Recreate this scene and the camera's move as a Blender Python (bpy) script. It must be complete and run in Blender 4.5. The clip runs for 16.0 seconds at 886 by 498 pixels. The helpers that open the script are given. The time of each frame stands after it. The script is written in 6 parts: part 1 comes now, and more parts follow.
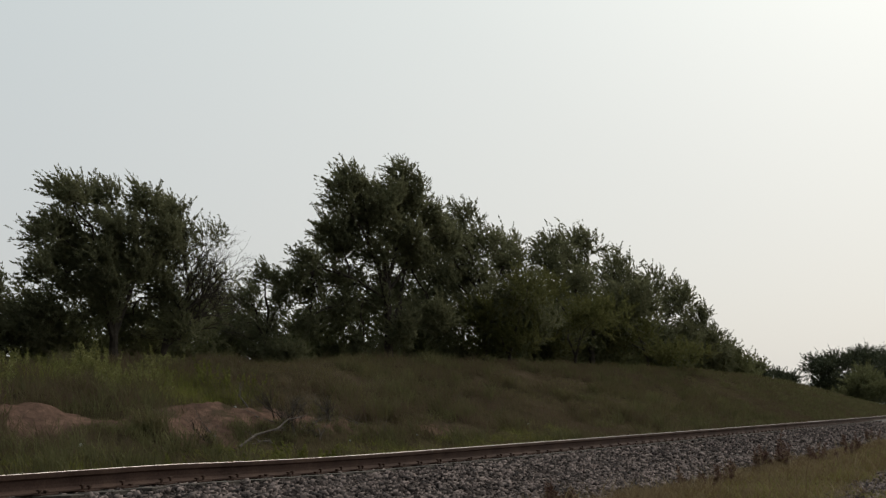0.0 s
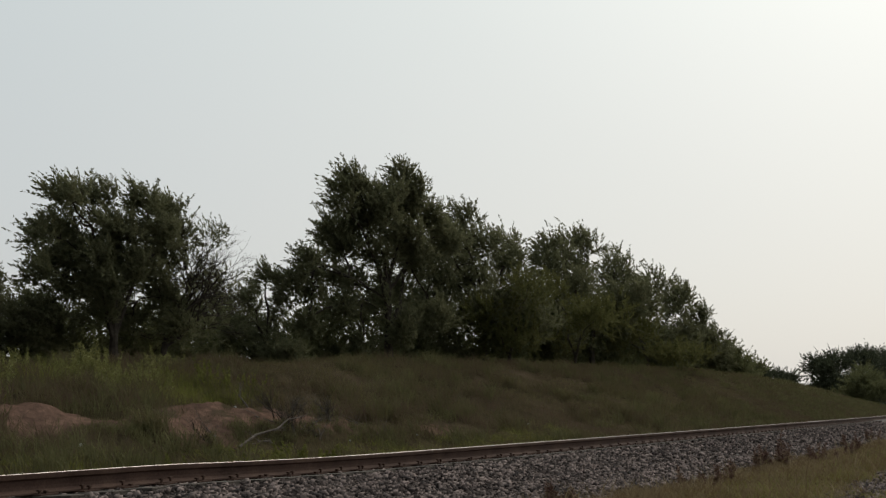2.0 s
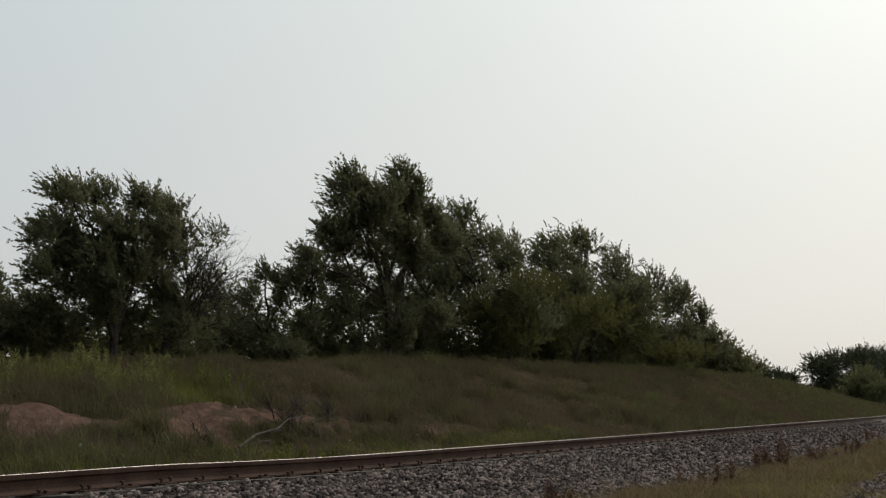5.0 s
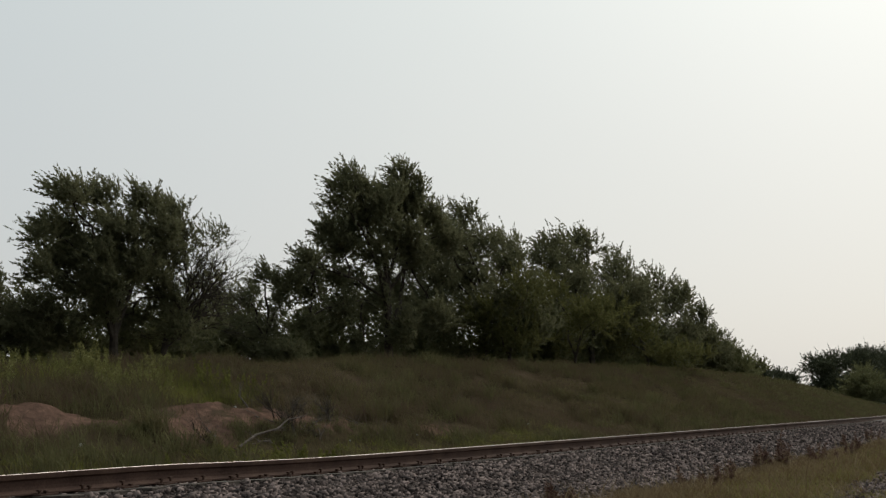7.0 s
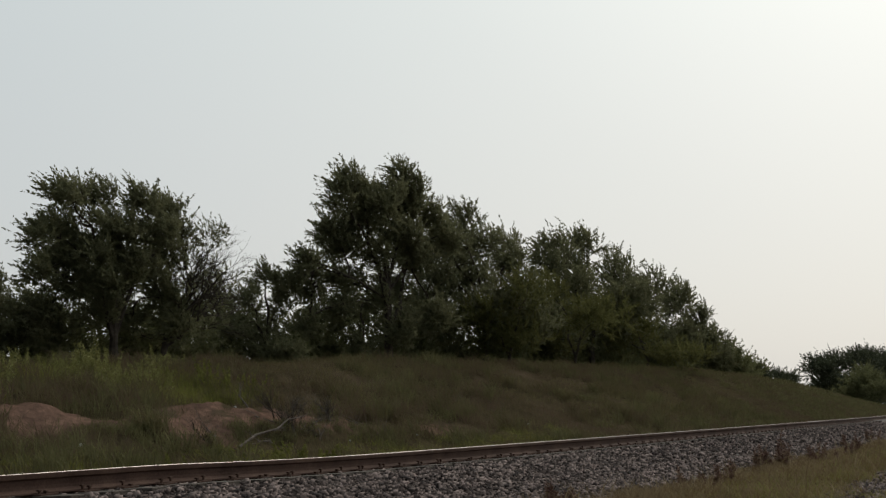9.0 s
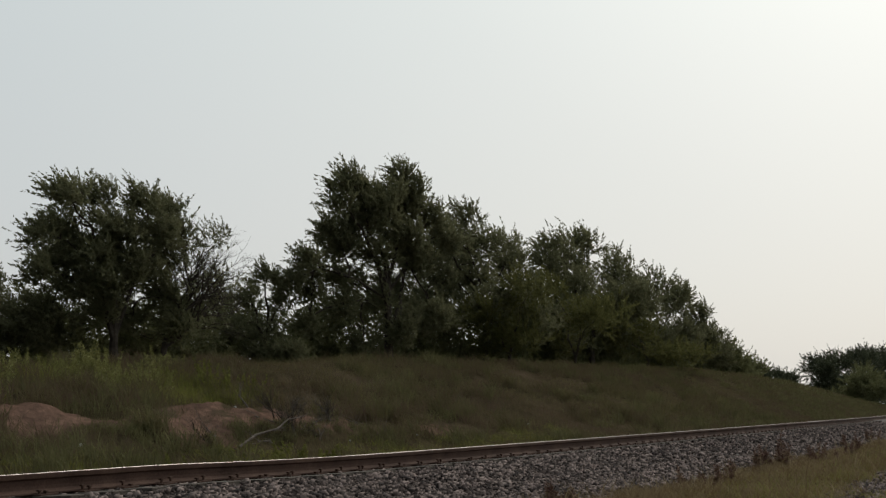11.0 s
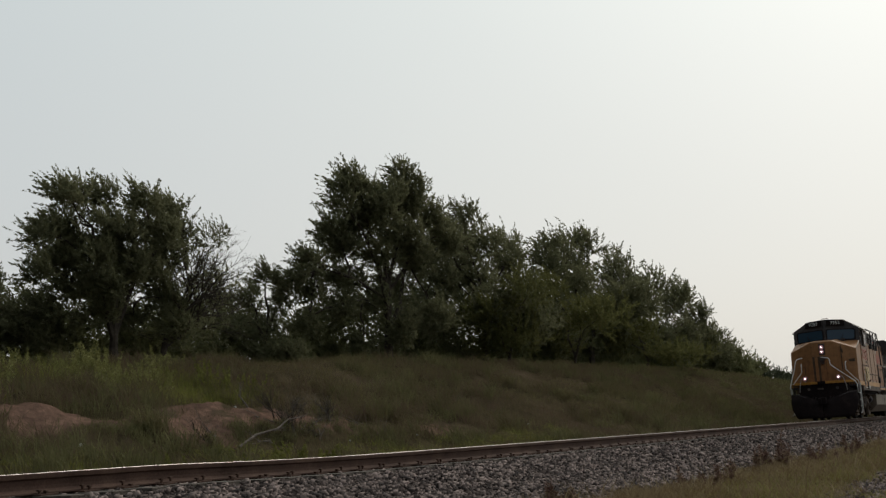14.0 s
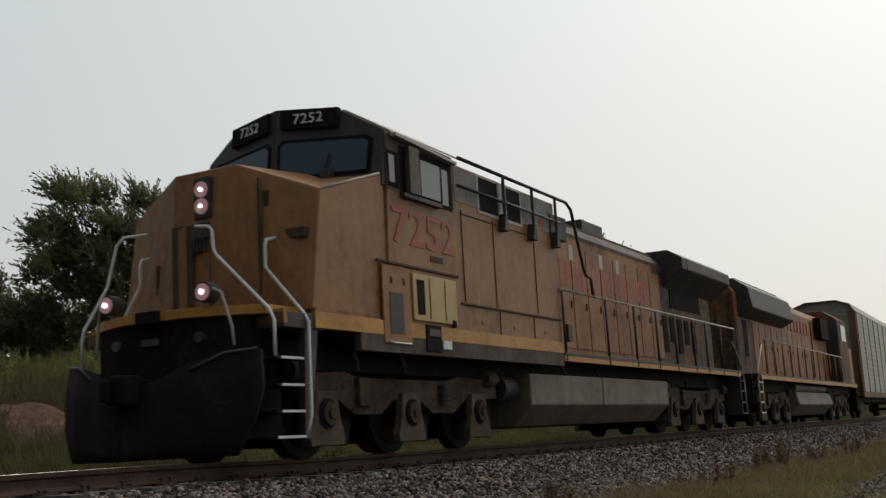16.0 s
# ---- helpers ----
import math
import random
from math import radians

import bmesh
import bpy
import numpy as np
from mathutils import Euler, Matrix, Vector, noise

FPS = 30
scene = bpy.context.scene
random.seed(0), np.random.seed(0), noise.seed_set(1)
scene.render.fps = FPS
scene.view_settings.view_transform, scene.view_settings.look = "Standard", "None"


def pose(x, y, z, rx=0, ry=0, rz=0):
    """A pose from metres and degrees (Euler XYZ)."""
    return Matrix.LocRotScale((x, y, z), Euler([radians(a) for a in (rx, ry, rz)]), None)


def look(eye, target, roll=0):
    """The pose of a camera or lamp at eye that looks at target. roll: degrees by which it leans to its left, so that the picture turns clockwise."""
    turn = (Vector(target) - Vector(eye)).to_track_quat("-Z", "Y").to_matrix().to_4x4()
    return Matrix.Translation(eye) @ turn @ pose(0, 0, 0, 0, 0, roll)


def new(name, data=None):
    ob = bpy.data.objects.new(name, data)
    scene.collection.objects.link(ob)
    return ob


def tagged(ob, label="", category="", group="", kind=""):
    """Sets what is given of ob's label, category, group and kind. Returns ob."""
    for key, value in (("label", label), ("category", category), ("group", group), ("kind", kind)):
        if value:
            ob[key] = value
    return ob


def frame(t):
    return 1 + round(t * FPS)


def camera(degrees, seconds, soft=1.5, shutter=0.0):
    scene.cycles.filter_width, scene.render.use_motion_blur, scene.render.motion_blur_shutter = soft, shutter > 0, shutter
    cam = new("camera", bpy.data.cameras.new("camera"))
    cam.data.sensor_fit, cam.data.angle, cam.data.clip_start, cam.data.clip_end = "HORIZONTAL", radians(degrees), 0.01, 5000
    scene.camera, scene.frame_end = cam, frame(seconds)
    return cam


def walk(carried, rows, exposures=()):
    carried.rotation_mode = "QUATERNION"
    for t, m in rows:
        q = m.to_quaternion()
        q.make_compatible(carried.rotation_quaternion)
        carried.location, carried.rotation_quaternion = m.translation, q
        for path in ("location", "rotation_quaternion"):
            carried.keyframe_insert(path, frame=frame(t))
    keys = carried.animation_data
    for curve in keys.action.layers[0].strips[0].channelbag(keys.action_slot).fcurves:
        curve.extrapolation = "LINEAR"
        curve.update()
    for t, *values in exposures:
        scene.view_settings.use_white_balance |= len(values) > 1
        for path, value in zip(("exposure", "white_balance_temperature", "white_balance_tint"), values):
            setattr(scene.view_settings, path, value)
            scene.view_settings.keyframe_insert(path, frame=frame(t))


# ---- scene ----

EYE_D, EYE_H = 8.867, 0.710
YAW, PITCH, ROLL = 60.933, 8.034, -0.03
cam = camera(43.80, 16.0, soft=1.35, shutter=0.05)
_way = Vector((math.sin(radians(YAW)) * math.cos(radians(PITCH)), math.cos(radians(YAW)) * math.cos(radians(PITCH)), math.sin(radians(PITCH))))
_eye = Vector((0.0, -EYE_D, EYE_H))
walk(cam, [(0.0, look(_eye, _eye + _way * 10, ROLL)), (16.0, look(_eye, _eye + _way * 10, ROLL))], exposures=[(0.0, 0.0), (16.0, 0.0)])

# ---- light: a hazy, bright sky with the sun veiled on the far right ----
SUN_AZ, SUN_EL = 96.0, 42.0      # azimuth from +Y towards +X
SUN_DIR = Vector((math.sin(radians(SUN_AZ)) * math.cos(radians(SUN_EL)), math.cos(radians(SUN_AZ)) * math.cos(radians(SUN_EL)), math.sin(radians(SUN_EL))))


def build_sky():
    w = bpy.data.worlds.new("sky")
    scene.world = w
    w.use_nodes = True
    nt = w.node_tree
    nt.nodes.clear()
    out = nt.nodes.new("ShaderNodeOutputWorld")
    bg = nt.nodes.new("ShaderNodeBackground")
    haze = nt.nodes.new("ShaderNodeBackground")
    add = nt.nodes.new("ShaderNodeAddShader")
    sky = nt.nodes.new("ShaderNodeTexSky")
    sky.sky_type = "NISHITA"
    sky.sun_disc = False
    sky.sun_elevation, sky.sun_rotation = radians(SUN_EL), radians(SUN_AZ)
    sky.dust_density, sky.air_density = 4.0, 1.0
    bg.inputs["Strength"].default_value = 0.012
    nt.links.new(sky.outputs["Color"], bg.inputs["Color"])
    co = nt.nodes.new("ShaderNodeTexCoord")
    dot = nt.nodes.new("ShaderNodeVectorMath")
    dot.operation = "DOT_PRODUCT"
    dot.inputs[1].default_value = SUN_DIR
    nt.links.new(co.outputs["Generated"], dot.inputs[0])
    half = nt.nodes.new("ShaderNodeMath")
    half.operation = "MULTIPLY_ADD"
    half.inputs[1].default_value, half.inputs[2].default_value = 0.5, 0.5
    nt.links.new(dot.outputs["Value"], half.inputs[0])
    ramp = nt.nodes.new("ShaderNodeValToRGB")
    ramp.color_ramp.interpolation = "B_SPLINE"
    el = ramp.color_ramp.elements
    el[0].position, el[0].color = 0.0, (0.12, 0.13, 0.145, 1)
    el[1].position, el[1].color = 1.0, (1.12, 1.12, 1.06, 1)
    for p, c in ((0.35, (0.16, 0.175, 0.19, 1)), (0.52, (0.30, 0.33, 0.345, 1)), (0.66, (0.53, 0.57, 0.59, 1)), (0.76, (0.60, 0.635, 0.645, 1)), (0.83, (0.655, 0.68, 0.675, 1)), (0.90, (0.75, 0.765, 0.74, 1)), (0.95, (0.86, 0.865, 0.83, 1))):
        e = el.new(p)
        e.color = c
    nt.links.new(half.outputs[0], ramp.inputs["Fac"])
    # the haze is warmer low down and cooler higher up
    sep = nt.nodes.new("ShaderNodeSeparateXYZ")
    nt.links.new(co.outputs["Generated"], sep.inputs[0])
    warm = nt.nodes.new("ShaderNodeValToRGB")
    we = warm.color_ramp.elements
    we[0].position, we[0].color = 0.0, (1.045, 0.99, 0.95, 1)
    we[1].position, we[1].color = 0.42, (0.965, 1.01, 1.005, 1)
    nt.links.new(sep.outputs["Z"], warm.inputs["Fac"])
    tint = nt.nodes.new("ShaderNodeVectorMath")
    tint.operation = "MULTIPLY"
    nt.links.new(ramp.outputs["Color"], tint.inputs[0])
    nt.links.new(warm.outputs["Color"], tint.inputs[1])
    haze.inputs["Strength"].default_value = 0.91
    nt.links.new(tint.outputs[0], haze.inputs["Color"])
    nt.links.new(bg.outputs[0], add.inputs[0])
    nt.links.new(haze.outputs[0], add.inputs[1])
    nt.links.new(add.outputs[0], out.inputs["Surface"])
    lamp = bpy.data.lights.new("sun", "SUN")
    lamp.energy, lamp.angle, lamp.color = 1.0, radians(14), (1.0, 0.93, 0.82)
    ob = new("sun", lamp)
    ob.matrix_world = look(SUN_DIR * 100, (0, 0, 0))


build_sky()


# ---- materials ----
def material(name, stops, scale=4.0, rough=0.8, metal=0.0, bump=0.0, bump_scale=None, fine=None, island=0.0, coords="Object", translucent=0.0, spec=0.5, detail=6.0, streak=0.0):
    """A noise-mottled surface. stops: (position, colour) along the mottling; island: how far each loose piece shifts along it."""
    m = bpy.data.materials.new(name)
    m.use_nodes = True
    nt = m.node_tree
    bsdf = nt.nodes["Principled BSDF"]
    co = nt.nodes.new("ShaderNodeTexCoord")
    nz = nt.nodes.new("ShaderNodeTexNoise")
    nz.inputs["Scale"].default_value, nz.inputs["Detail"].default_value, nz.inputs["Roughness"].default_value = scale, detail, 0.62
    nt.links.new(co.outputs[coords], nz.inputs["Vector"])
    val = nz.outputs["Fac"]
    if fine:
        n2 = nt.nodes.new("ShaderNodeTexNoise")
        n2.inputs["Scale"].default_value, n2.inputs["Detail"].default_value = fine, 4.0
        nt.links.new(co.outputs[coords], n2.inputs["Vector"])
        mx = nt.nodes.new("ShaderNodeMath")
        mx.operation = "MULTIPLY_ADD"
        nt.links.new(n2.outputs["Fac"], mx.inputs[0])
        mx.inputs[1].default_value = 0.5
        sub = nt.nodes.new("ShaderNodeMath")
        sub.operation = "SUBTRACT"
        nt.links.new(val, sub.inputs[0])
        sub.inputs[1].default_value = 0.25
        nt.links.new(sub.outputs[0], mx.inputs[2])
        val = mx.outputs[0]
    if streak:
        mp = nt.nodes.new("ShaderNodeMapping")
        mp.inputs["Scale"].default_value = (5.0, 5.0, 0.35)
        nt.links.new(co.outputs[coords], mp.inputs["Vector"])
        n3 = nt.nodes.new("ShaderNodeTexNoise")
        n3.inputs["Scale"].default_value, n3.inputs["Detail"].default_value = 1.6, 5.0
        nt.links.new(mp.outputs[0], n3.inputs["Vector"])
        ms = nt.nodes.new("ShaderNodeMath")
        ms.operation = "MULTIPLY_ADD"
        nt.links.new(n3.outputs["Fac"], ms.inputs[0])
        ms.inputs[1].default_value = streak
        sb = nt.nodes.new("ShaderNodeMath")
        sb.operation = "SUBTRACT"
        nt.links.new(val, sb.inputs[0])
        sb.inputs[1].default_value = streak / 2
        nt.links.new(sb.outputs[0], ms.inputs[2])
        val = ms.outputs[0]
    if island:
        geo = nt.nodes.new("ShaderNodeNewGeometry")
        mi = nt.nodes.new("ShaderNodeMath")
        mi.operation = "MULTIPLY_ADD"
        nt.links.new(geo.outputs["Random Per Island"], mi.inputs[0])
        mi.inputs[1].default_value = island
        s2 = nt.nodes.new("ShaderNodeMath")
        s2.operation = "SUBTRACT"
        nt.links.new(val, s2.inputs[0])
        s2.inputs[1].default_value = island / 2
        nt.links.new(s2.outputs[0], mi.inputs[2])
        val = mi.outputs[0]
    ramp = nt.nodes.new("ShaderNodeValToRGB")
    el = ramp.color_ramp.elements
    el[0].position, el[0].color = stops[0][0], (*stops[0][1], 1)
    el[1].position, el[1].color = stops[-1][0], (*stops[-1][1], 1)
    for p, c in stops[1:-1]:
        el.new(p).color = (*c, 1)
    nt.links.new(val, ramp.inputs["Fac"])
    nt.links.new(ramp.outputs["Color"], bsdf.inputs["Base Color"])
    bsdf.inputs["Roughness"].default_value, bsdf.inputs["Metallic"].default_value = rough, metal
    bsdf.inputs["Specular IOR Level"].default_value = spec
    if bump:
        nb = nt.nodes.new("ShaderNodeTexNoise")
        nb.inputs["Scale"].default_value, nb.inputs["Detail"].default_value = bump_scale or scale * 4, 6.0
        nt.links.new(co.outputs[coords], nb.inputs["Vector"])
        bp = nt.nodes.new("ShaderNodeBump")
        bp.inputs["Strength"].default_value, bp.inputs["Distance"].default_value = bump, 0.03
        nt.links.new(nb.outputs["Fac"], bp.inputs["Height"])
        nt.links.new(bp.outputs["Normal"], bsdf.inputs["Normal"])
    if translucent:
        tr = nt.nodes.new("ShaderNodeBsdfTranslucent")
        mixs = nt.nodes.new("ShaderNodeMixShader")
        mixs.inputs[0].default_value = translucent
        nt.links.new(ramp.outputs["Color"], tr.inputs["Color"])
        nt.links.new(bsdf.outputs[0], mixs.inputs[1])
        nt.links.new(tr.outputs[0], mixs.inputs[2])
        nt.links.new(mixs.outputs[0], nt.nodes["Material Output"].inputs["Surface"])
    return m


def glow(name, colour, strength):
    m = bpy.data.materials.new(name)
    m.use_nodes = True
    b = m.node_tree.nodes["Principled BSDF"]
    b.inputs["Base Color"].default_value = (*colour, 1)
    b.inputs["Emission Color"].default_value = (*colour, 1)
    b.inputs["Emission Strength"].default_value = strength
    return m


GRAVEL = material("ballast_bed", [(0.3, (0.038, 0.030, 0.027)), (0.5, (0.085, 0.069, 0.062)), (0.72, (0.165, 0.137, 0.125))], 9, 0.9, bump=1.0, bump_scale=22, fine=30, spec=0.3)
STONE = material("ballast_stone", [(0.15, (0.022, 0.016, 0.0145)), (0.5, (0.075, 0.056, 0.049)), (0.85, (0.265, 0.204, 0.182))], 3, 0.85, fine=60, island=0.85, spec=0.15)
GRASS = material("dry_grass", [(0.25, (0.1318, 0.0902, 0.068)), (0.42, (0.1366, 0.1034, 0.065)), (0.58, (0.1366, 0.119, 0.060)), (0.8, (0.183, 0.165, 0.077))], 0.22, 0.9, fine=1.3, island=0.28, translucent=0.3, spec=0.05)
GREEN = material("green_grass", [(0.25, (0.1123, 0.1143, 0.0332)), (0.5, (0.1831, 0.1873, 0.0499)), (0.8, (0.2716, 0.2667, 0.0832))], 0.5, 0.8, fine=2, island=0.5, translucent=0.35, spec=0.08)
SEDGE = material("green_sedge", [(0.25, (0.0918, 0.0854, 0.042)), (0.5, (0.135, 0.130, 0.060)), (0.8, (0.189, 0.178, 0.085))], 0.5, 0.85, fine=2, island=0.4, translucent=0.3, spec=0.06)
SEDGE_PALE = material("pale_sedge", [(0.25, (0.130, 0.132, 0.045)), (0.5, (0.205, 0.205, 0.066)), (0.8, (0.29, 0.28, 0.10))], 0.5, 0.85, fine=2, island=0.4, translucent=0.3, spec=0.06)
STRAW = material("straw_grass", [(0.25, (0.156, 0.102, 0.06)), (0.5, (0.228, 0.168, 0.09)), (0.8, (0.324, 0.258, 0.144))], 0.6, 0.8, fine=2, island=0.5, translucent=0.25, spec=0.2)
VERGE = material("verge_grass", [(0.25, (0.165, 0.096, 0.056)), (0.45, (0.225, 0.170, 0.070)), (0.6, (0.235, 0.215, 0.074)), (0.8, (0.33, 0.295, 0.115))], 0.35, 0.8, fine=1.4, island=0.5, translucent=0.25, spec=0.1)
LEAF = material("elm_leaves", [(0.25, (0.102, 0.102, 0.058)), (0.5, (0.158, 0.159, 0.088)), (0.8, (0.230, 0.226, 0.124))], 0.35, 0.75, fine=1.2, island=0.28, translucent=0.5, spec=0.08)
LEAF_LIGHT = material("light_leaves", [(0.25, (0.098, 0.101, 0.050)), (0.5, (0.152, 0.156, 0.074)), (0.8, (0.212, 0.210, 0.104))], 0.35, 0.75, fine=1.2, island=0.28, translucent=0.4, spec=0.08)
LEAF_YOUNG = material("young_leaves", [(0.25, (0.085, 0.088, 0.034)), (0.5, (0.138, 0.137, 0.050)), (0.8, (0.195, 0.185, 0.073))], 0.35, 0.75, fine=1.2, island=0.28, translucent=0.45, spec=0.08)
LEAF_FAR = material("far_leaves", [(0.25, (0.05, 0.058, 0.034)), (0.5, (0.075, 0.085, 0.05)), (0.8, (0.11, 0.12, 0.07))], 0.2, 0.7, fine=1, island=0.5, translucent=0.25, spec=0.2)
BARK = material("bark", [(0.3, (0.03, 0.024, 0.018)), (0.7, (0.085, 0.068, 0.052))], 6, 0.9, bump=0.8, bump_scale=20, spec=0.2)
DEADWOOD = material("dead_wood", [(0.3, (0.0765, 0.0612, 0.051)), (0.7, (0.1955, 0.1615, 0.136))], 8, 0.9, bump=0.5, spec=0.2)
RUST = material("rusty_rail", [(0.3, (0.040, 0.022, 0.016)), (0.55, (0.074, 0.043, 0.032)), (0.75, (0.115, 0.070, 0.052))], 1.5, 0.8, bump=0.08, bump_scale=80, fine=50, spec=0.12)
RAILTOP = material("worn_steel", [(0.3, (0.30, 0.27, 0.245)), (0.7, (0.46, 0.42, 0.38))], 5, 0.42, 1.0, fine=40)
TIMBER = material("creosoted_timber", [(0.3, (0.035, 0.026, 0.02)), (0.7, (0.10, 0.078, 0.06))], 4, 0.9, bump=0.6, bump_scale=30, fine=25)


def bank_soil():
    """Dry earth that gives way to bare red soil where the mesh attribute says so, along a ragged edge."""
    m = material("bank_soil", [(0.3, (0.037, 0.030, 0.0164)), (0.5, (0.0593, 0.0462, 0.0273)), (0.7, (0.0864, 0.0625, 0.0437))], 0.5, 1.0, bump=1.0, bump_scale=11, fine=7, spec=0.0)
    nt = m.node_tree
    bsdf = nt.nodes["Principled BSDF"]
    earth = bsdf.inputs["Base Color"].links[0].from_socket
    co = nt.nodes.new("ShaderNodeTexCoord")
    where = nt.nodes.new("ShaderNodeAttribute")
    where.attribute_name = "bareness"
    edge = nt.nodes.new("ShaderNodeTexNoise")
    edge.inputs["Scale"].default_value, edge.inputs["Detail"].default_value = 4.0, 7.0
    nt.links.new(co.outputs["Object"], edge.inputs["Vector"])
    add = nt.nodes.new("ShaderNodeMath")
    add.operation = "MULTIPLY_ADD"
    add.inputs[1].default_value = 0.9
    nt.links.new(edge.outputs["Fac"], add.inputs[0])
    nt.links.new(where.outputs["Fac"], add.inputs[2])
    cut = nt.nodes.new("ShaderNodeMapRange")
    cut.inputs["From Min"].default_value, cut.inputs["From Max"].default_value = 0.84, 1.02
    nt.links.new(add.outputs[0], cut.inputs["Value"])
    grain = nt.nodes.new("ShaderNodeTexNoise")
    grain.inputs["Scale"].default_value, grain.inputs["Detail"].default_value, grain.inputs["Roughness"].default_value = 3.2, 10.0, 0.78
    nt.links.new(co.outputs["Object"], grain.inputs["Vector"])
    red = nt.nodes.new("ShaderNodeValToRGB")
    el = red.color_ramp.elements
    el[0].position, el[0].color = 0.32, (0.054, 0.036, 0.028, 1)
    el[1].position, el[1].color = 0.70, (0.240, 0.150, 0.110, 1)
    el.new(0.52).color = (0.130, 0.080, 0.060, 1)
    nt.links.new(grain.outputs["Fac"], red.inputs["Fac"])
    mix = nt.nodes.new("ShaderNodeMix")
    mix.data_type = "RGBA"
    nt.links.new(cut.outputs[0], mix.inputs["Factor"])
    # sockets of a colour mix share their names with those of the other kinds
    for sock in mix.inputs:
        if sock.type == "RGBA" and sock.name == "A":
            nt.links.new(earth, sock)
        if sock.type == "RGBA" and sock.name == "B":
            nt.links.new(red.outputs["Color"], sock)
    for sock in mix.outputs:
        if sock.type == "RGBA":
            nt.links.new(sock, bsdf.inputs["Base Color"])
    return m


SOIL = bank_soil()


# ---- mesh helpers ----
def finish(name, bm, mat, smooth=False):
    me = bpy.data.meshes.new(name)
    bm.normal_update()
    bm.to_mesh(me)
    bm.free()
    for p in me.polygons:
        p.use_smooth = smooth
    for x in (mat if isinstance(mat, (list, tuple)) else [mat]):
        me.materials.append(x)
    return me


def part(name, bm, mat, parent, label="", smooth=False):
    ob = new(name, finish(name, bm, mat, smooth))
    ob.parent = parent
    if label:
        ob["label"] = label
    return ob


def thing(name, label, category, group="", kind="", at=(0, 0, 0)):
    ob = new(name)
    ob.location = at
    ob.empty_display_size = 0.2
    return tagged(ob, label, category, group, kind)


def array_mesh(name, verts, faces, mat):
    me = bpy.data.meshes.new(name)
    me.from_pydata(verts, [], faces)
    me.materials.append(mat)
    return me


def fast_mesh(name, verts, sides, mat):
    """verts (n, sides, 3): n separate flat polygons of that many sides, from one numpy array."""
    n = len(verts)
    me = bpy.data.meshes.new(name)
    me.vertices.add(n * sides)
    me.vertices.foreach_set("co", np.ascontiguousarray(verts, dtype=np.float32).ravel())
    me.loops.add(n * sides)
    me.loops.foreach_set("vertex_index", np.arange(n * sides, dtype=np.int32))
    me.polygons.add(n)
    me.polygons.foreach_set("loop_start", np.arange(0, n * sides, sides, dtype=np.int32))
    me.update(calc_edges=True)
    me.materials.append(mat)
    return me


def box(bm, x0, x1, y0, y1, z0, z1, bevel=0.0, mi=0):
    m = Matrix.LocRotScale(((x0 + x1) / 2, (y0 + y1) / 2, (z0 + z1) / 2), None, (abs(x1 - x0), abs(y1 - y0), abs(z1 - z0)))
    r = bmesh.ops.create_cube(bm, size=1.0, matrix=m)
    if bevel:
        es = list({e for v in r["verts"] for e in v.link_edges})
        bmesh.ops.bevel(bm, geom=es, offset=bevel, segments=2, affect="EDGES", profile=0.6)
    return r


def prism(bm, outline, y0, y1, axis="y", bevel=0.0):
    """An outline of (a, b) pushed from y0 to y1 along the axis; for y: (x, z), for x: (y, z), for z: (x, y)."""
    def put(a, b, c):
        return {"y": (a, c, b), "x": (c, a, b), "z": (a, b, c)}[axis]
    v0 = [bm.verts.new(put(a, b, y0)) for a, b in outline]
    v1 = [bm.verts.new(put(a, b, y1)) for a, b in outline]
    n = len(outline)
    fs = [bm.faces.new(v0), bm.faces.new(list(reversed(v1)))]
    for i in range(n):
        fs.append(bm.faces.new((v0[i], v1[i], v1[(i + 1) % n], v0[(i + 1) % n])))
    bmesh.ops.recalc_face_normals(bm, faces=fs)
    if bevel:
        bmesh.ops.bevel(bm, geom=list({e for f in fs for e in f.edges}), offset=bevel, segments=2, affect="EDGES", profile=0.6)
    return fs


def tube(bm, pts, r, sides=8, r1=None):
    """A round bar along the points; r1: the radius at its end."""
    pts = [Vector(p) for p in pts]
    rings = []
    for i, p in enumerate(pts):
        d = (pts[min(i + 1, len(pts) - 1)] - pts[max(i - 1, 0)]).normalized()
        a = d.orthogonal().normalized() if i == 0 else (rings_a - d * rings_a.dot(d)).normalized()
        rings_a = a
        b = d.cross(a)
        rr = r if r1 is None else r + (r1 - r) * i / (len(pts) - 1)
        rings.append([bm.verts.new(p + a * (rr * math.cos(2 * math.pi * k / sides)) + b * (rr * math.sin(2 * math.pi * k / sides))) for k in range(sides)])
    for i in range(len(rings) - 1):
        for k in range(sides):
            bm.faces.new((rings[i][k], rings[i][(k + 1) % sides], rings[i + 1][(k + 1) % sides], rings[i + 1][k]))
    bm.faces.new(list(reversed(rings[0])))
    bm.faces.new(rings[-1])


def disc(bm, centre, r, depth, axis="y", sides=20, r2=None):
    rot = {"y": Euler((radians(90), 0, 0)), "x": Euler((0, radians(90), 0)), "z": Euler((0, 0, 0))}[axis]
    bmesh.ops.create_cone(bm, cap_ends=True, segments=sides, radius1=r, radius2=r if r2 is None else r2, depth=depth, matrix=Matrix.LocRotScale(centre, rot, None))


# ---- the track's line: a very gentle curve with a little cant ----
CURVE, CANT = 0.000356, radians(3.6)


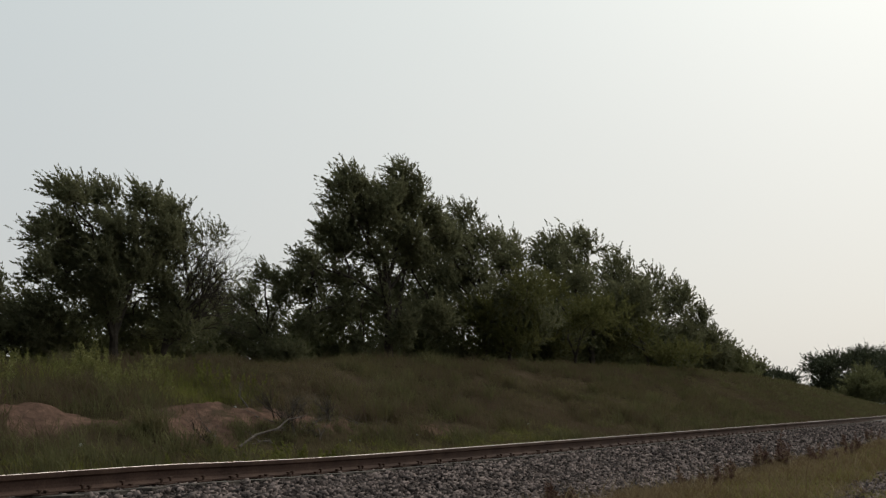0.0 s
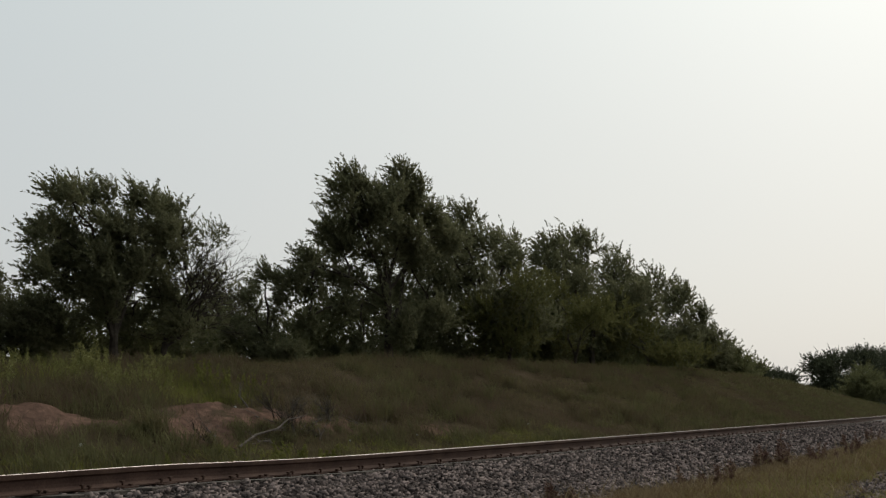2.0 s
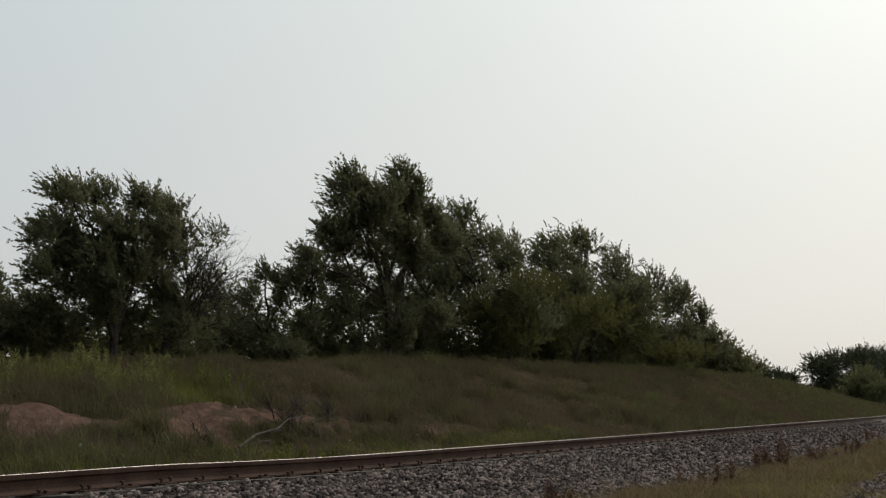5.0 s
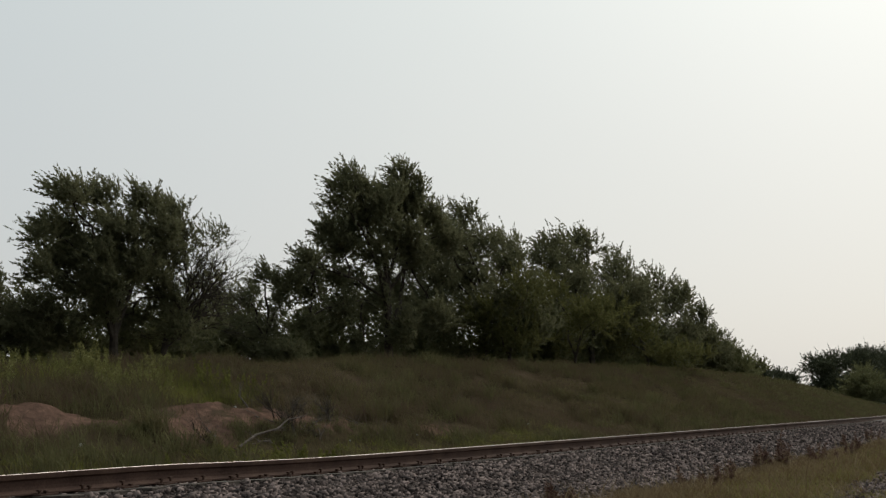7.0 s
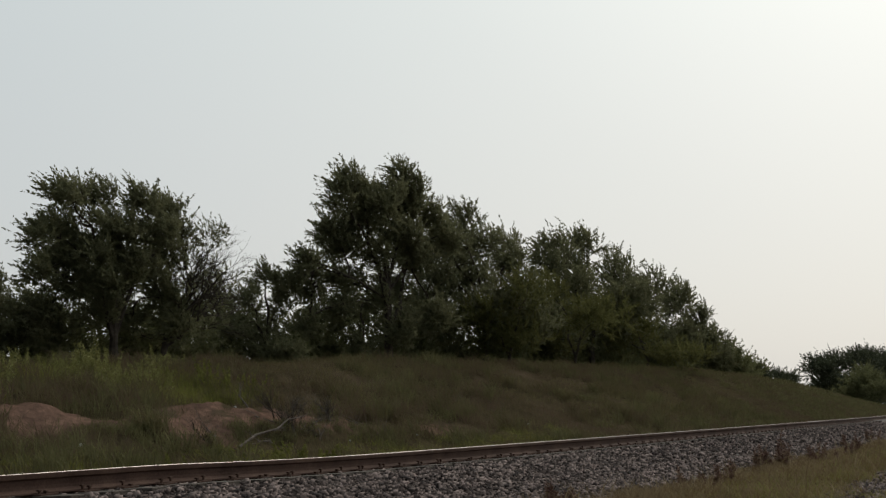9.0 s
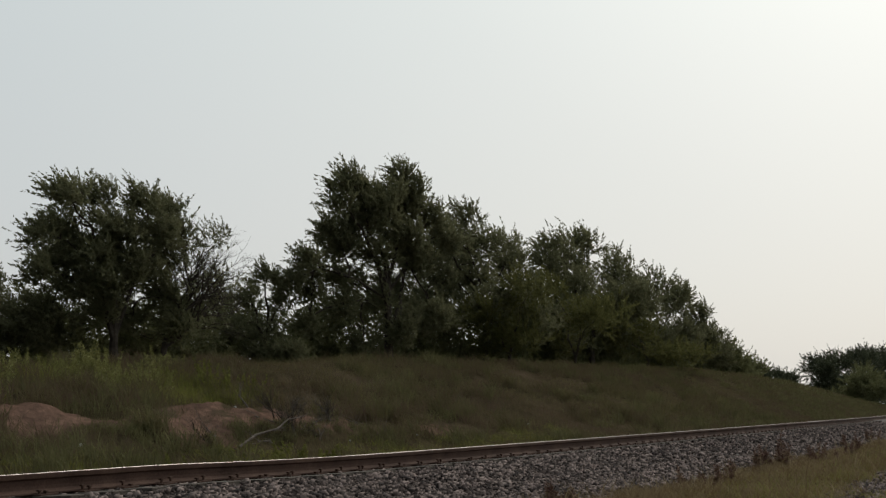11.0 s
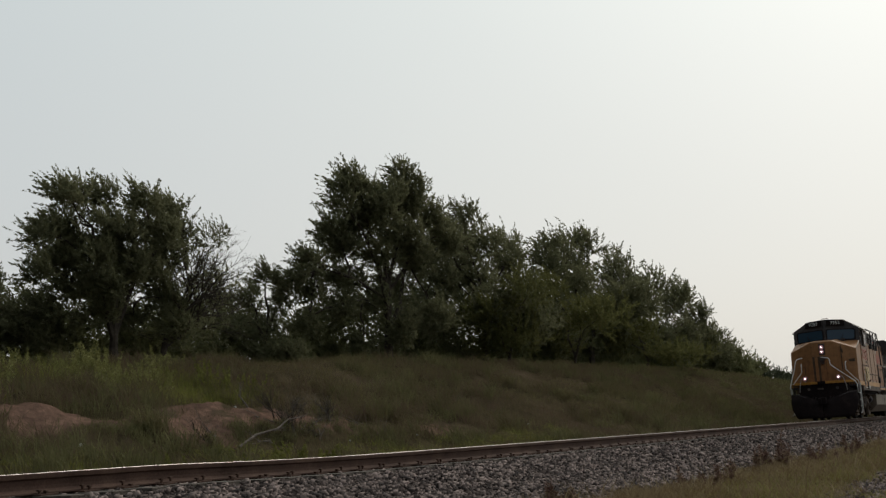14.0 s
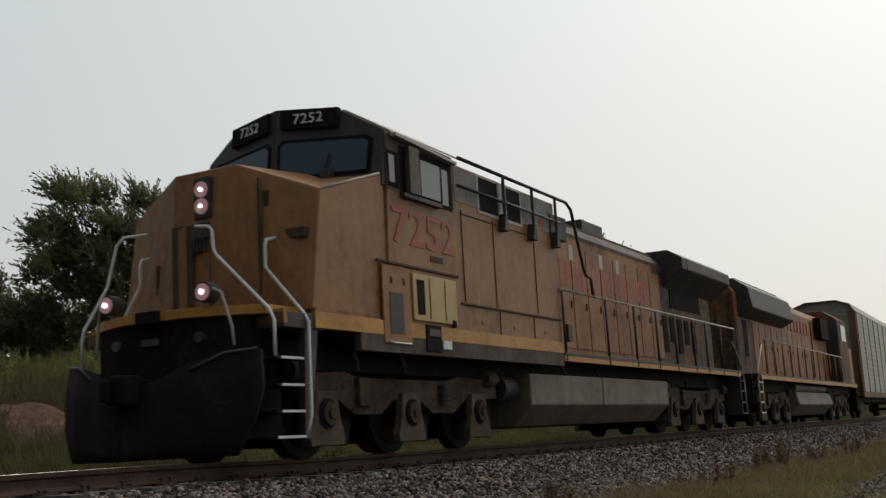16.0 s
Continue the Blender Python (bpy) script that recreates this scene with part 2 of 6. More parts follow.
def line(s):
    """Centre of the track at s metres along it: x, y, heading."""
    a = CURVE * s
    return math.sin(a) / CURVE, (1 - math.cos(a)) / CURVE, a


def on_track(s, y, z):
    """A point beside the track: y to the far side, z above the rail heads, with the cant."""
    cx, cy, a = line(s)
    rise = 0.045 * min(1.15, (max(0.0, 13.5 - s) / 4.5) ** 2)
    yy, zz = y * math.cos(CANT) - z * math.sin(CANT) * -1, z * math.cos(CANT) - y * math.sin(CANT)
    return cx - math.sin(a) * yy, cy + math.cos(a) * yy, zz + rise


def car_pose(s, front, rear):
    """The pose of a car whose front end is at s and whose trucks stand front and rear metres behind it."""
    ax, ay, _ = line(s + front)
    bx, by, _ = line(s + rear)
    a = math.atan2(by - ay, bx - ax)
    return Matrix.Translation((ax - math.cos(a) * front, ay - math.sin(a) * front, 0)) @ Matrix.Rotation(a, 4, "Z") @ Matrix.Rotation(-CANT, 4, "X")


# ---- ground ----
CREST_X = [-60, 10, 17, 20.4, 24.7, 30.4, 40.7, 47, 55.6, 67.9, 78.6, 89, 100, 118, 140, 164, 190, 206, 230]
CREST_Z = [1.3, 1.42, 1.5, 1.52, 1.78, 2.05, 2.33, 2.45, 2.57, 2.82, 3.0, 2.97, 2.86, 2.48, 1.8, 1.05, 0.1, -0.45, -0.6]


def fbm(x, y, s, seed=0.0):
    return noise.fractal((x * s + seed, y * s - seed, seed * 0.37), 0.9, 2.0, 4)


def height(x, y):
    c = CURVE * x * x / 2 if abs(x) < 420 else 0.0
    v = y - c
    if v < 2.9:
        base = -0.47 + 0.05 * fbm(x, y, 0.4)
        if v < -6.5:
            base += 0.03 * fbm(x, y, 0.2, 3)
        return base
    top = float(np.interp(x, CREST_X, CREST_Z))
    t = min(1.0, (v - 2.9) / 9.1)
    plain = -0.52 + (top + 0.52) * (t * t * (3 - 2 * t) * 0.35 + t * 0.65)
    w = max(0.0, 1 - abs(x - 15.0) / 9.5)
    w = min(1.0, w * 2.2) * (0.75 + 0.5 * fbm(x, y, 0.35, 7))
    cut = float(np.interp(v + 0.5 * fbm(x, 0, 0.45, 2), [2.9, 4.4, 5.1, 5.9, 8.5, 12], [-0.52, -0.28, -0.05, 0.52, 0.95, top]))
    z = plain + (cut - plain) * max(0.0, min(1.0, w))
    z += 0.10 * fbm(x, y, 0.55) * min(1.0, (v - 2.9) / 2) + (0.06 + 0.07 * max(0.0, min(1.0, w))) * fbm(x, y, 1.7, 4) * min(1, (v - 2.9))
    # the crumbling mound and the lip of turf over the scar
    z += 0.24 * math.exp(-((x - 13.35) / 0.85) ** 2 - ((v - 6.75) / 0.55) ** 2) + 0.14 * math.exp(-((x - 17.0) / 1.9) ** 2 - ((v - 6.75) / 0.3) ** 2)
    if v > 12:
        z += 0.015 * min(v - 12, 40)
    return z


def patch(x, y, cx, cy, rx, ry):
    return math.exp(-(((x - cx) / rx) ** 2 + ((y - cy) / ry) ** 2) ** 1.5)


def bare(x, y):
    """How bare the bank's earth lies, 0 to 1."""
    k = max(patch(x, y, 13.35, 6.45, 1.05, 0.75), 0.62 * patch(x, y, 14.7, 5.9, 0.7, 0.6), 0.95 * patch(x, y, 16.4, 5.75, 1.45, 0.7), 0.72 * patch(x, y, 17.6, 6.6, 1.0, 0.5),
            0.84 * patch(x, y, 19.4, 6.0, 2.3, 0.75), 0.66 * patch(x, y, 22.3, 5.7, 1.3, 0.5), 0.62 * patch(x, y, 25.6, 5.6, 1.6, 0.55))
    return k + 0.20 * fbm(x, y, 1.1, 5) + 0.18 * fbm(x, y, 3.5, 6)


def build_ground():
    xs = np.unique(np.concatenate([[-2500, -1200, -600, -300, -150, -80, -50], np.arange(-40, -4, 4), np.arange(-4, 9, 0.6), np.arange(9, 28, 0.16), np.arange(28, 36, 0.3), np.arange(36, 90, 0.8), np.arange(90, 184, 2), np.arange(184, 420, 12), [500, 700, 1000, 1600, 2500]]))
    ys = np.unique(np.concatenate([[-2500, -1000, -400, -150, -60, -30], np.arange(-20, -8, 1.5), np.arange(-8, 3, 0.5), np.arange(3, 8, 0.15), np.arange(8, 13, 0.3), np.arange(13, 30, 1.2), np.arange(30, 80, 6), [120, 200, 400, 900, 2500]]))
    verts = [(x, y, height(x, y)) for x in xs for y in ys]
    n = len(ys)
    faces = [(i * n + j, (i + 1) * n + j, (i + 1) * n + j + 1, i * n + j + 1) for i in range(len(xs) - 1) for j in range(n - 1)]
    me = array_mesh("ground", verts, faces, SOIL)
    near = me.attributes.new("bareness", "FLOAT", "POINT")
    near.data.foreach_set("value", [max(0.0, bare(x, y)) if 9 < x < 30 and 3 < y < 9 else 0.0 for x in xs for y in ys])
    me.polygons.foreach_set("use_smooth", [True] * len(faces))
    ob = new("ground", me)
    tagged(ob, "dry grassy earth with a low embankment and eroded red soil", "ground", kind="structure")


build_ground()


def build_ballast():
    """The bed of broken stone, and loose stones on the stretch near the camera."""
    prof = [(-4.2, -0.82), (-3.5, -0.67), (-2.5, -0.475), (-1.75, -0.325), (-1.3, -0.262), (-0.95, -0.252), (0.95, -0.252), (1.75, -0.25), (2.6, -0.40), (3.3, -0.62)]
    ss = np.concatenate([np.arange(-60, 0, 6), np.arange(0, 60, 0.8), np.arange(60, 420, 6)])
    verts = []
    for s in ss:
        for y, z in prof:
            p = on_track(s, y, z)
            verts.append((p[0], p[1], p[2] + 0.02 * noise.noise((p[0] * 1.3, p[1] * 1.3, 0))))
    n = len(prof)
    faces = [(i * n + j, (i + 1) * n + j, (i + 1) * n + j + 1, i * n + j + 1) for i in range(len(ss) - 1) for j in range(n - 1)]
    me = array_mesh("ballast_bed", verts, faces, GRAVEL)
    me.polygons.foreach_set("use_smooth", [True] * len(faces))
    tagged(new("ballast_bed", me), "grey broken-stone ballast bed under the rails", "ballast", kind="structure")
    rng = np.random.default_rng(4)
    # broken stones: knocked-about blocks with flat faces
    bv = np.array([(x, y, z) for x in (-1, 1) for y in (-1, 1) for z in (-1, 1)]) * 0.72
    keep = np.array([(0, 1, 3), (0, 3, 2), (4, 6, 7), (4, 7, 5), (0, 4, 5), (0, 5, 1), (2, 3, 7), (2, 7, 6), (0, 2, 6), (0, 6, 4), (1, 5, 7), (1, 7, 3)])
    shapes = [bv * rng.uniform(0.45, 1.25, (8, 3)) for _ in range(14)]
    n1, n2, n3 = 26000, 15000, 5000
    s = np.concatenate([rng.uniform(7.0, 19, n1), 19 + 40 * rng.random(n2) ** 1.4, rng.uniform(9, 32, n3)])
    y = np.concatenate([rng.uniform(-4.1, -0.82, n1), rng.uniform(-4.0, -0.82, n2), rng.uniform(-4.4, -3.0, n3)])
    ragged = -3.95 - 0.4 * np.sin(s * 1.3) * np.sin(s * 0.37 + 1)
    ok = y > ragged
    s, y = s[ok], y[ok]
    # the stony edge of a track beside the verge
    n4 = 5000
    s, y = np.concatenate([s, rng.uniform(13.0, 24.0, n4)]), np.concatenate([y, -7.6 + 1.45 * rng.random(n4) ** 0.6])
    z = np.interp(y, [p[0] for p in prof], [p[1] for p in prof])
    a = CURVE * s
    size = rng.uniform(0.016, 0.038, len(s)) * np.where(s > 19, 1.15, 1.0)
    lift = size * rng.uniform(0.0, 0.75, len(s))
    zz = z * math.cos(CANT) - y * math.sin(CANT) + 0.045 * np.minimum(1.15, (np.maximum(0.0, 13.5 - s) / 4.5) ** 2) + lift
    zz = np.where(y < -5, -0.47 + lift, zz)
    px = np.sin(a) / CURVE - np.sin(a) * y
    py = (1 - np.cos(a)) / CURVE + np.cos(a) * y
    kind = rng.integers(0, 14, len(s))
    base = np.stack([shapes[k] for k in kind])
    ang = rng.uniform(0, 2 * math.pi, len(s))
    ca, sa = np.cos(ang)[:, None], np.sin(ang)[:, None]
    sc = rng.uniform(0.6, 1.35, (len(s), 1, 3)) * size[:, None, None]
    b = base * sc
    tilt = rng.uniform(-1.5, 1.5, len(s))[:, None]
    bx, by, bz = b[..., 0], b[..., 1] * np.cos(tilt) - b[..., 2] * np.sin(tilt), b[..., 1] * np.sin(tilt) + b[..., 2] * np.cos(tilt)
    v = np.stack([bx * ca - by * sa + px[:, None], bx * sa + by * ca + py[:, None], bz + zz[:, None]], -1).reshape(-1, 3)
    nv, nf = len(bv), len(keep)
    f = (keep[None] + (np.arange(len(s)) * nv)[:, None, None]).reshape(-1, 3)
    me = bpy.data.meshes.new("ballast_stones")
    me.vertices.add(len(v))
    me.vertices.foreach_set("co", v.astype(np.float32).ravel())
    me.loops.add(len(f) * 3)
    me.loops.foreach_set("vertex_index", f.astype(np.int32).ravel())
    me.polygons.add(len(f))
    me.polygons.foreach_set("loop_start", np.arange(0, len(f) * 3, 3, dtype=np.int32))
    me.update(calc_edges=True)
    me.materials.append(STONE)
    tagged(new("ballast_stones", me), "loose angular grey ballast stones beside the rail", "gravel", kind="stuff")


build_ballast()


def build_rail(y, name_label):
    """One rail: foot, web and head swept along the curve; the running face is a part of its own."""
    prof = [(-0.075, -0.185), (0.075, -0.185), (0.075, -0.174), (0.034, -0.158), (0.016, -0.142), (0.009, -0.11), (0.009, -0.062), (0.036, -0.046), (0.037, -0.008), (0.030, -0.001), (-0.030, -0.001), (-0.037, -0.008), (-0.036, -0.046), (-0.009, -0.062), (-0.009, -0.11), (-0.016, -0.142), (-0.034, -0.158), (-0.075, -0.174)]
    ss = np.concatenate([np.arange(-60, 0, 10), np.arange(0, 16, 0.5), np.arange(16, 60, 2.0), np.arange(60, 421, 10)])
    rail = thing("rail", name_label, "rail", "rails of the track", "structure")
    for nm, pr, mat in (("rail_body", prof, RUST), ("running_face", [(-0.022, -0.002), (0.022, -0.002), (0.019, 0.002), (-0.019, 0.002)], RAILTOP)):
        bm = bmesh.new()
        rows = [[bm.verts.new(on_track(s, y + a, b - (0.022 if y > 0 else 0.0))) for a, b in pr] for s in ss]
        n = len(pr)
        for i in range(len(rows) - 1):
            for k in range(n):
                bm.faces.new((rows[i][k], rows[i][(k + 1) % n], rows[i + 1][(k + 1) % n], rows[i + 1][k]))
        bm.faces.new(rows[0])
        bm.faces.new(list(reversed(rows[-1])))
        bmesh.ops.recalc_face_normals(bm, faces=bm.faces[:])
        part(nm, bm, mat, rail, "bright worn running surface" if nm == "running_face" else "")


build_rail(-0.755, "rusty steel rail with a bright worn head")
build_rail(0.755, "rusty steel rail with a bright worn head")


def build_ties():
    """Timber sleepers with plates and spikes, sunk in the stone."""
    bm = bmesh.new()
    box(bm, -0.115, 0.115, -1.3, 1.3, -0.40, -0.2, 0.012)
    tie_me = finish("tie_beam", bm, TIMBER)
    bm = bmesh.new()
    box(bm, -0.1, 0.1, -0.17, 0.17, -0.2, -0.184, 0.004)
    plate_me = finish("tie_plate", bm, RUST)
    bm = bmesh.new()
    box(bm, -0.009, 0.009, -0.009, 0.009, -0.20, -0.168)
    box(bm, -0.017, 0.017, -0.026, 0.015, -0.172, -0.156, 0.004)
    spike_me = finish("spike", bm, RUST)
    rng = random.Random(2)
    s = 6.0
    while s < 62:
        cx, cy, a = line(s)
        tie = thing("railway_tie", "weathered creosoted timber tie sunk in grey ballast", "railway tie", "ties of the track")
        tie.matrix_world = Matrix.Translation((cx, cy, 0.045 * min(1.15, (max(0.0, 13.5 - s) / 4.5) ** 2))) @ Matrix.Rotation(a + rng.uniform(-0.01, 0.01), 4, "Z") @ Matrix.Rotation(-CANT, 4, "X")
        o = new("tie_beam", tie_me)
        o.parent = tie
        for y in (-0.755, 0.755):
            p = new("tie_plate", plate_me)
            p.parent, p.location = tie, (0, y, 0)
            if y < 0:
                for dx, dy, r in ((-0.05, -0.095, 0), (0.05, -0.095, 0), (-0.06, 0.095, 180)):
                    k = new("spike", spike_me)
                    k.parent, k.location, k.rotation_euler = p, (dx, dy, rng.uniform(-0.012, 0.03)), (0, rng.uniform(-0.15, 0.15), radians(180 - r))
        s += 0.52 + rng.uniform(-0.03, 0.03)


build_ties()


# ---- plants ----
def blades(name, xs, ys, zs, length, width, mat, seed, lean=(-0.25, 0.0), spread=0.35):
    """Bent grass blades, each of two joined pieces tapering to a point."""
    rng = np.random.default_rng(seed)
    n = len(xs)
    L = length * rng.uniform(0.55, 1.2, n)
    a = rng.uniform(0, 2 * math.pi, n)
    dx, dy = np.cos(a) * width * rng.uniform(0.6, 1.3, n), np.sin(a) * width * rng.uniform(0.6, 1.3, n)
    tx = (lean[0] + rng.normal(0, spread, n)) * L
    ty = (lean[1] + rng.normal(0, spread, n)) * L
    p = np.zeros((n, 4, 3))
    root = np.stack([xs, ys, zs - 0.03], -1)
    side = np.stack([dx, dy, 0 * dx], -1)
    mid = root + np.stack([tx * 0.35, ty * 0.35, L * 0.55], -1)
    tip = root + np.stack([tx, ty, L * 0.95], -1)
    p[:, 0], p[:, 1], p[:, 2], p[:, 3] = root, mid + side, tip, mid - side
    return fast_mesh(name, p, 4, mat)


def scatter(n, x0, x1, y0, y1, seed, keep=None, power=1.0):
    rng = np.random.default_rng(seed)
    x = x0 + (x1 - x0) * rng.random(n) ** power
    y = rng.uniform(y0, y1, n) + CURVE * x * x / 2
    m = np.ones(n, bool)
    if keep:
        m = np.array([keep(a, b) for a, b in zip(x, y)])
    x, y = x[m], y[m]
    return x, y, np.array([height(a, b) for a, b in zip(x, y)])


def build_grass():
    rng = np.random.default_rng(9)
    # bank: tussocks, sparser on the bare earth
    x, y, z = scatter(19000, 9, 160, 3.0, 13.5, 1, lambda a, b: bare(a, b) < 0.5 + 0.45 * fbm(a, b, 2.0, 9) + 0.25 * fbm(a, b, 9.0, 2) and fbm(a, b, 0.6, 11) > -0.55, 1.7)
    xb, yb, zb = scatter(7000, 30, 150, 3.0, 13.0, 71)
    x, y, z = np.concatenate([x, xb]), np.concatenate([y, yb]), np.concatenate([z, zb])
    k = 10
    xs = np.repeat(x, k) + rng.normal(0, 0.11, len(x) * k) * np.repeat(1 + x / 60, k)
    ys = np.repeat(y, k) + rng.normal(0, 0.11, len(x) * k)
    far = 1 + np.repeat(x, k) / 40
    lush = np.array([max(0.35, 0.85 + 0.9 * fbm(a, b, 0.9, 41) + 0.5 * fbm(a, b, 0.25, 43)) for a, b in zip(x, y)])
    tuft = np.repeat(np.random.default_rng(3).uniform(0.4, 1.3, len(x)) * lush, k)
    me = blades("bank_grass", xs, ys, np.repeat(z, k), 0.25 * tuft, 0.0036 * far, GRASS, 2, spread=0.45)
    tagged(new("bank_grass", me), "dry brown-green grass covering the embankment", "grass", kind="stuff")
    # coarse tussocks standing over the shorter grass, with shade between them
    for name, cnt, y0, mat, seed, label in (("coarse_grass", 900, 4.6, GRASS, 51, "coarse dry tussock grass on the embankment"), ("green_grass", 520, 3.2, SEDGE, 55, "coarse green tussock grass on the embankment")):
        x, y, z = scatter(cnt, 11, 62, y0, 13.0, seed, lambda a, b: bare(a, b) < 0.45 and fbm(a, b, 0.35, 61) > -0.25, 1.5)
        k = 56
        n = len(x) * k
        wide, tall = np.repeat(rng.uniform(0.08, 0.24, len(x)), k), np.repeat(rng.uniform(0.28, 0.62, len(x)), k)
        dx, dy = rng.normal(0, 1, n) * wide, rng.normal(0, 1, n) * wide
        me = blades(name, np.repeat(x, k) + dx, np.repeat(y, k) + dy, np.repeat(z, k), tall, 0.006 * (1 + np.repeat(x, k) / 60), mat, seed + 1, spread=0.42)
        tagged(new(name, me), label, "grass", kind="stuff")
    x, y, z = scatter(2600, 48, 190, 3.4, 13.2, 91, lambda a, b: fbm(a, b, 0.12, 17) + 0.6 * fbm(a, b, 0.5, 19) > -0.15, 1.1)
    k = 26
    n = len(x) * k
    me = blades("crest_grass", np.repeat(x, k) + rng.normal(0, 0.35, n), np.repeat(y, k) + rng.normal(0, 0.3, n), np.repeat(z, k), np.repeat(rng.uniform(0.18, 0.42, len(x)), k), 0.006 * (1 + np.repeat(x, k) / 40), SEDGE, 92, spread=0.5)
    tagged(new("crest_grass", me), "yellow-green grass along the embankment's crest", "grass", kind="stuff")
    # lush weeds on the bank's near end and in the ditch
    x, y, z = scatter(2100, 12, 21, 7.4, 12.0, 5, lambda a, b: fbm(a, b, 0.5, 21) > -0.1 and bare(a, b) < 0.35)
    x2, y2, z2 = scatter(1100, 9, 32, 3.0, 4.9, 6, lambda a, b: fbm(a, b, 0.6, 31) > -0.05 and bare(a, b) < 0.5)
    x, y, z = np.concatenate([x, x2]), np.concatenate([y, y2]), np.concatenate([z, z2])
    k = 18
    n = len(x) * k
    me = blades("green_weeds", np.repeat(x, k) + rng.normal(0, 0.13, n), np.repeat(y, k) + rng.normal(0, 0.13, n), np.repeat(z, k), np.repeat(rng.uniform(0.10, 0.30, len(x)) * np.where(y > 7.0, 1.7, 1.0), k), 0.0045, GREEN, 7, spread=0.55)
    tagged(new("green_weeds", me), "lush green weeds among the dry grass", "weeds", kind="stuff")
    x, y, z = scatter(900, 11.5, 24, 4.5, 5.6, 95, lambda a, b: 0.12 < bare(a, b) < 0.75 and fbm(a, b, 1.4, 23) > -0.1)
    k = 22
    n = len(x) * k
    me = blades("scar_grass", np.repeat(x, k) + rng.normal(0, 0.08, n), np.repeat(y, k) + rng.normal(0, 0.08, n), np.repeat(z, k), np.repeat(rng.uniform(0.12, 0.32, len(x)), k), 0.005, SEDGE, 96, spread=0.5)
    tagged(new("scar_grass", me), "green tufts creeping over the bare soil's foot", "grass", kind="stuff")
    # camera's side of the track: dry near the stones, greener further off
    for name, cnt, y0, y1, mat, seed, lo, hi, label in (("verge_grass", 10000, -5.4, -3.45, STRAW, 8, 0.04, 0.14, "short straw-coloured grass beside the ballast"), ("verge_green", 13000, -9.5, -4.5, VERGE, 18, 0.04, 0.15, "yellow-green verge grass beside the line"), ("verge_tufts", 1900, -8.6, -4.9, SEDGE_PALE, 38, 0.08, 0.22, "green grass tufts on the verge"), ("verge_stalks", 1500, -6.6, -3.8, STRAW, 28, 0.18, 0.38, "tall thin dry grass stalks on the verge")):
        x, y, z = scatter(cnt, 9.5, 75, y0, y1, seed, lambda a, b: b < -3.85 + 0.5 * fbm(a, b, 0.5, 3) and not (b < -6.3 and a < 20 and fbm(a, b, 0.5, 8) > -0.15), 1.6)
        k = 13 if cnt > 2000 else 6
        n = len(x) * k
        me = blades(name, np.repeat(x, k) + rng.normal(0, 0.09, n), np.repeat(y, k) + rng.normal(0, 0.09, n), np.repeat(z, k), np.repeat(rng.uniform(lo, hi, len(x)), k), 0.003 * (1 + np.repeat(x, k) / 30), mat, seed + 1, spread=0.6)
        tagged(new(name, me), label, "grass", kind="stuff")


build_grass()


def leaf_cloud(lobes, count, size, seed, wind=(-0.38, 0.0, 0.42)):
    """Narrow leaves set along bending shoots, gathered in lumps that fill the lobes unevenly, tips drawn out by the wind. lobes: (x, y, z, r, rz)."""
    rng = np.random.default_rng(seed)
    out = []
    vol = np.array([l[3] ** 2 * l[4] for l in lobes]) ** 0.8
    k = 22
    for l, share in zip(lobes, vol / vol.sum()):
        lumps = max(10, int(15 + 15 * l[3]))
        d = rng.normal(0, 1, (lumps, 3))
        d /= np.linalg.norm(d, axis=1)[:, None]
        rad = rng.uniform(0.2, 1.0, lumps)
        lc = np.array(l[:3]) + d * rad[:, None] * np.array([l[3], l[3], l[4]])
        lr = l[3] * rng.uniform(0.14, 0.34, lumps)
        n = max(3, int(count * share * 0.66 / k / lumps))
        fill = max(4, int(count * share * 0.46 / k))
        for c0, r0, d0 in [*zip(lc, lr, d), (np.array(l[:3]), None, np.array([0.0, 0.0, 0.4]))]:
            flat = 0.85
            if r0 is None:
                n, r0, flat = fill, l[3] * 0.84, min(1.1, l[4] / l[3])
            e = rng.normal(0, 1, (n, 3))
            e /= np.linalg.norm(e, axis=1)[:, None]
            c = c0 + e * (rng.random(n) ** 0.5 * r0 * 1.05)[:, None] * np.array([1.0, 1.0, flat])
            way = e * 0.35 + d0 * 0.45 + np.array(wind) + rng.normal(0, 0.22, (n, 3))
            way /= np.linalg.norm(way, axis=1)[:, None]
            bend = np.array([-0.55, 0.0, -0.25]) + rng.normal(0, 0.2, (n, 3))
            tl = size * rng.uniform(3.0, 7.4, n)
            t = rng.random((n, k)) ** 0.85
            pos = c[:, None] + (way[:, None] * t[..., None] + bend[:, None] * (0.4 * t * t)[..., None]) * tl[:, None, None] + rng.normal(0, size * 0.27, (n, k, 3)) * (1.3 - t)[..., None]
            ld = way[:, None] + bend[:, None] * (0.8 * t)[..., None] + rng.normal(0, 0.42, (n, k, 3))
            ld /= np.linalg.norm(ld, axis=2)[..., None]
            sd = np.cross(ld, rng.normal(0, 1, (n, k, 3)))
            sd /= np.linalg.norm(sd, axis=2)[..., None]
            ll = size * rng.uniform(0.7, 1.3, (n, k, 1)) * (1.1 - 0.35 * t)[..., None]
            q = np.stack([pos + sd * ll * 0.26, pos + ld * ll * 1.1, pos - sd * ll * 0.26], 2)
            out.append(q.reshape(-1, 3, 3))
    return np.concatenate(out)


SWAYING = []


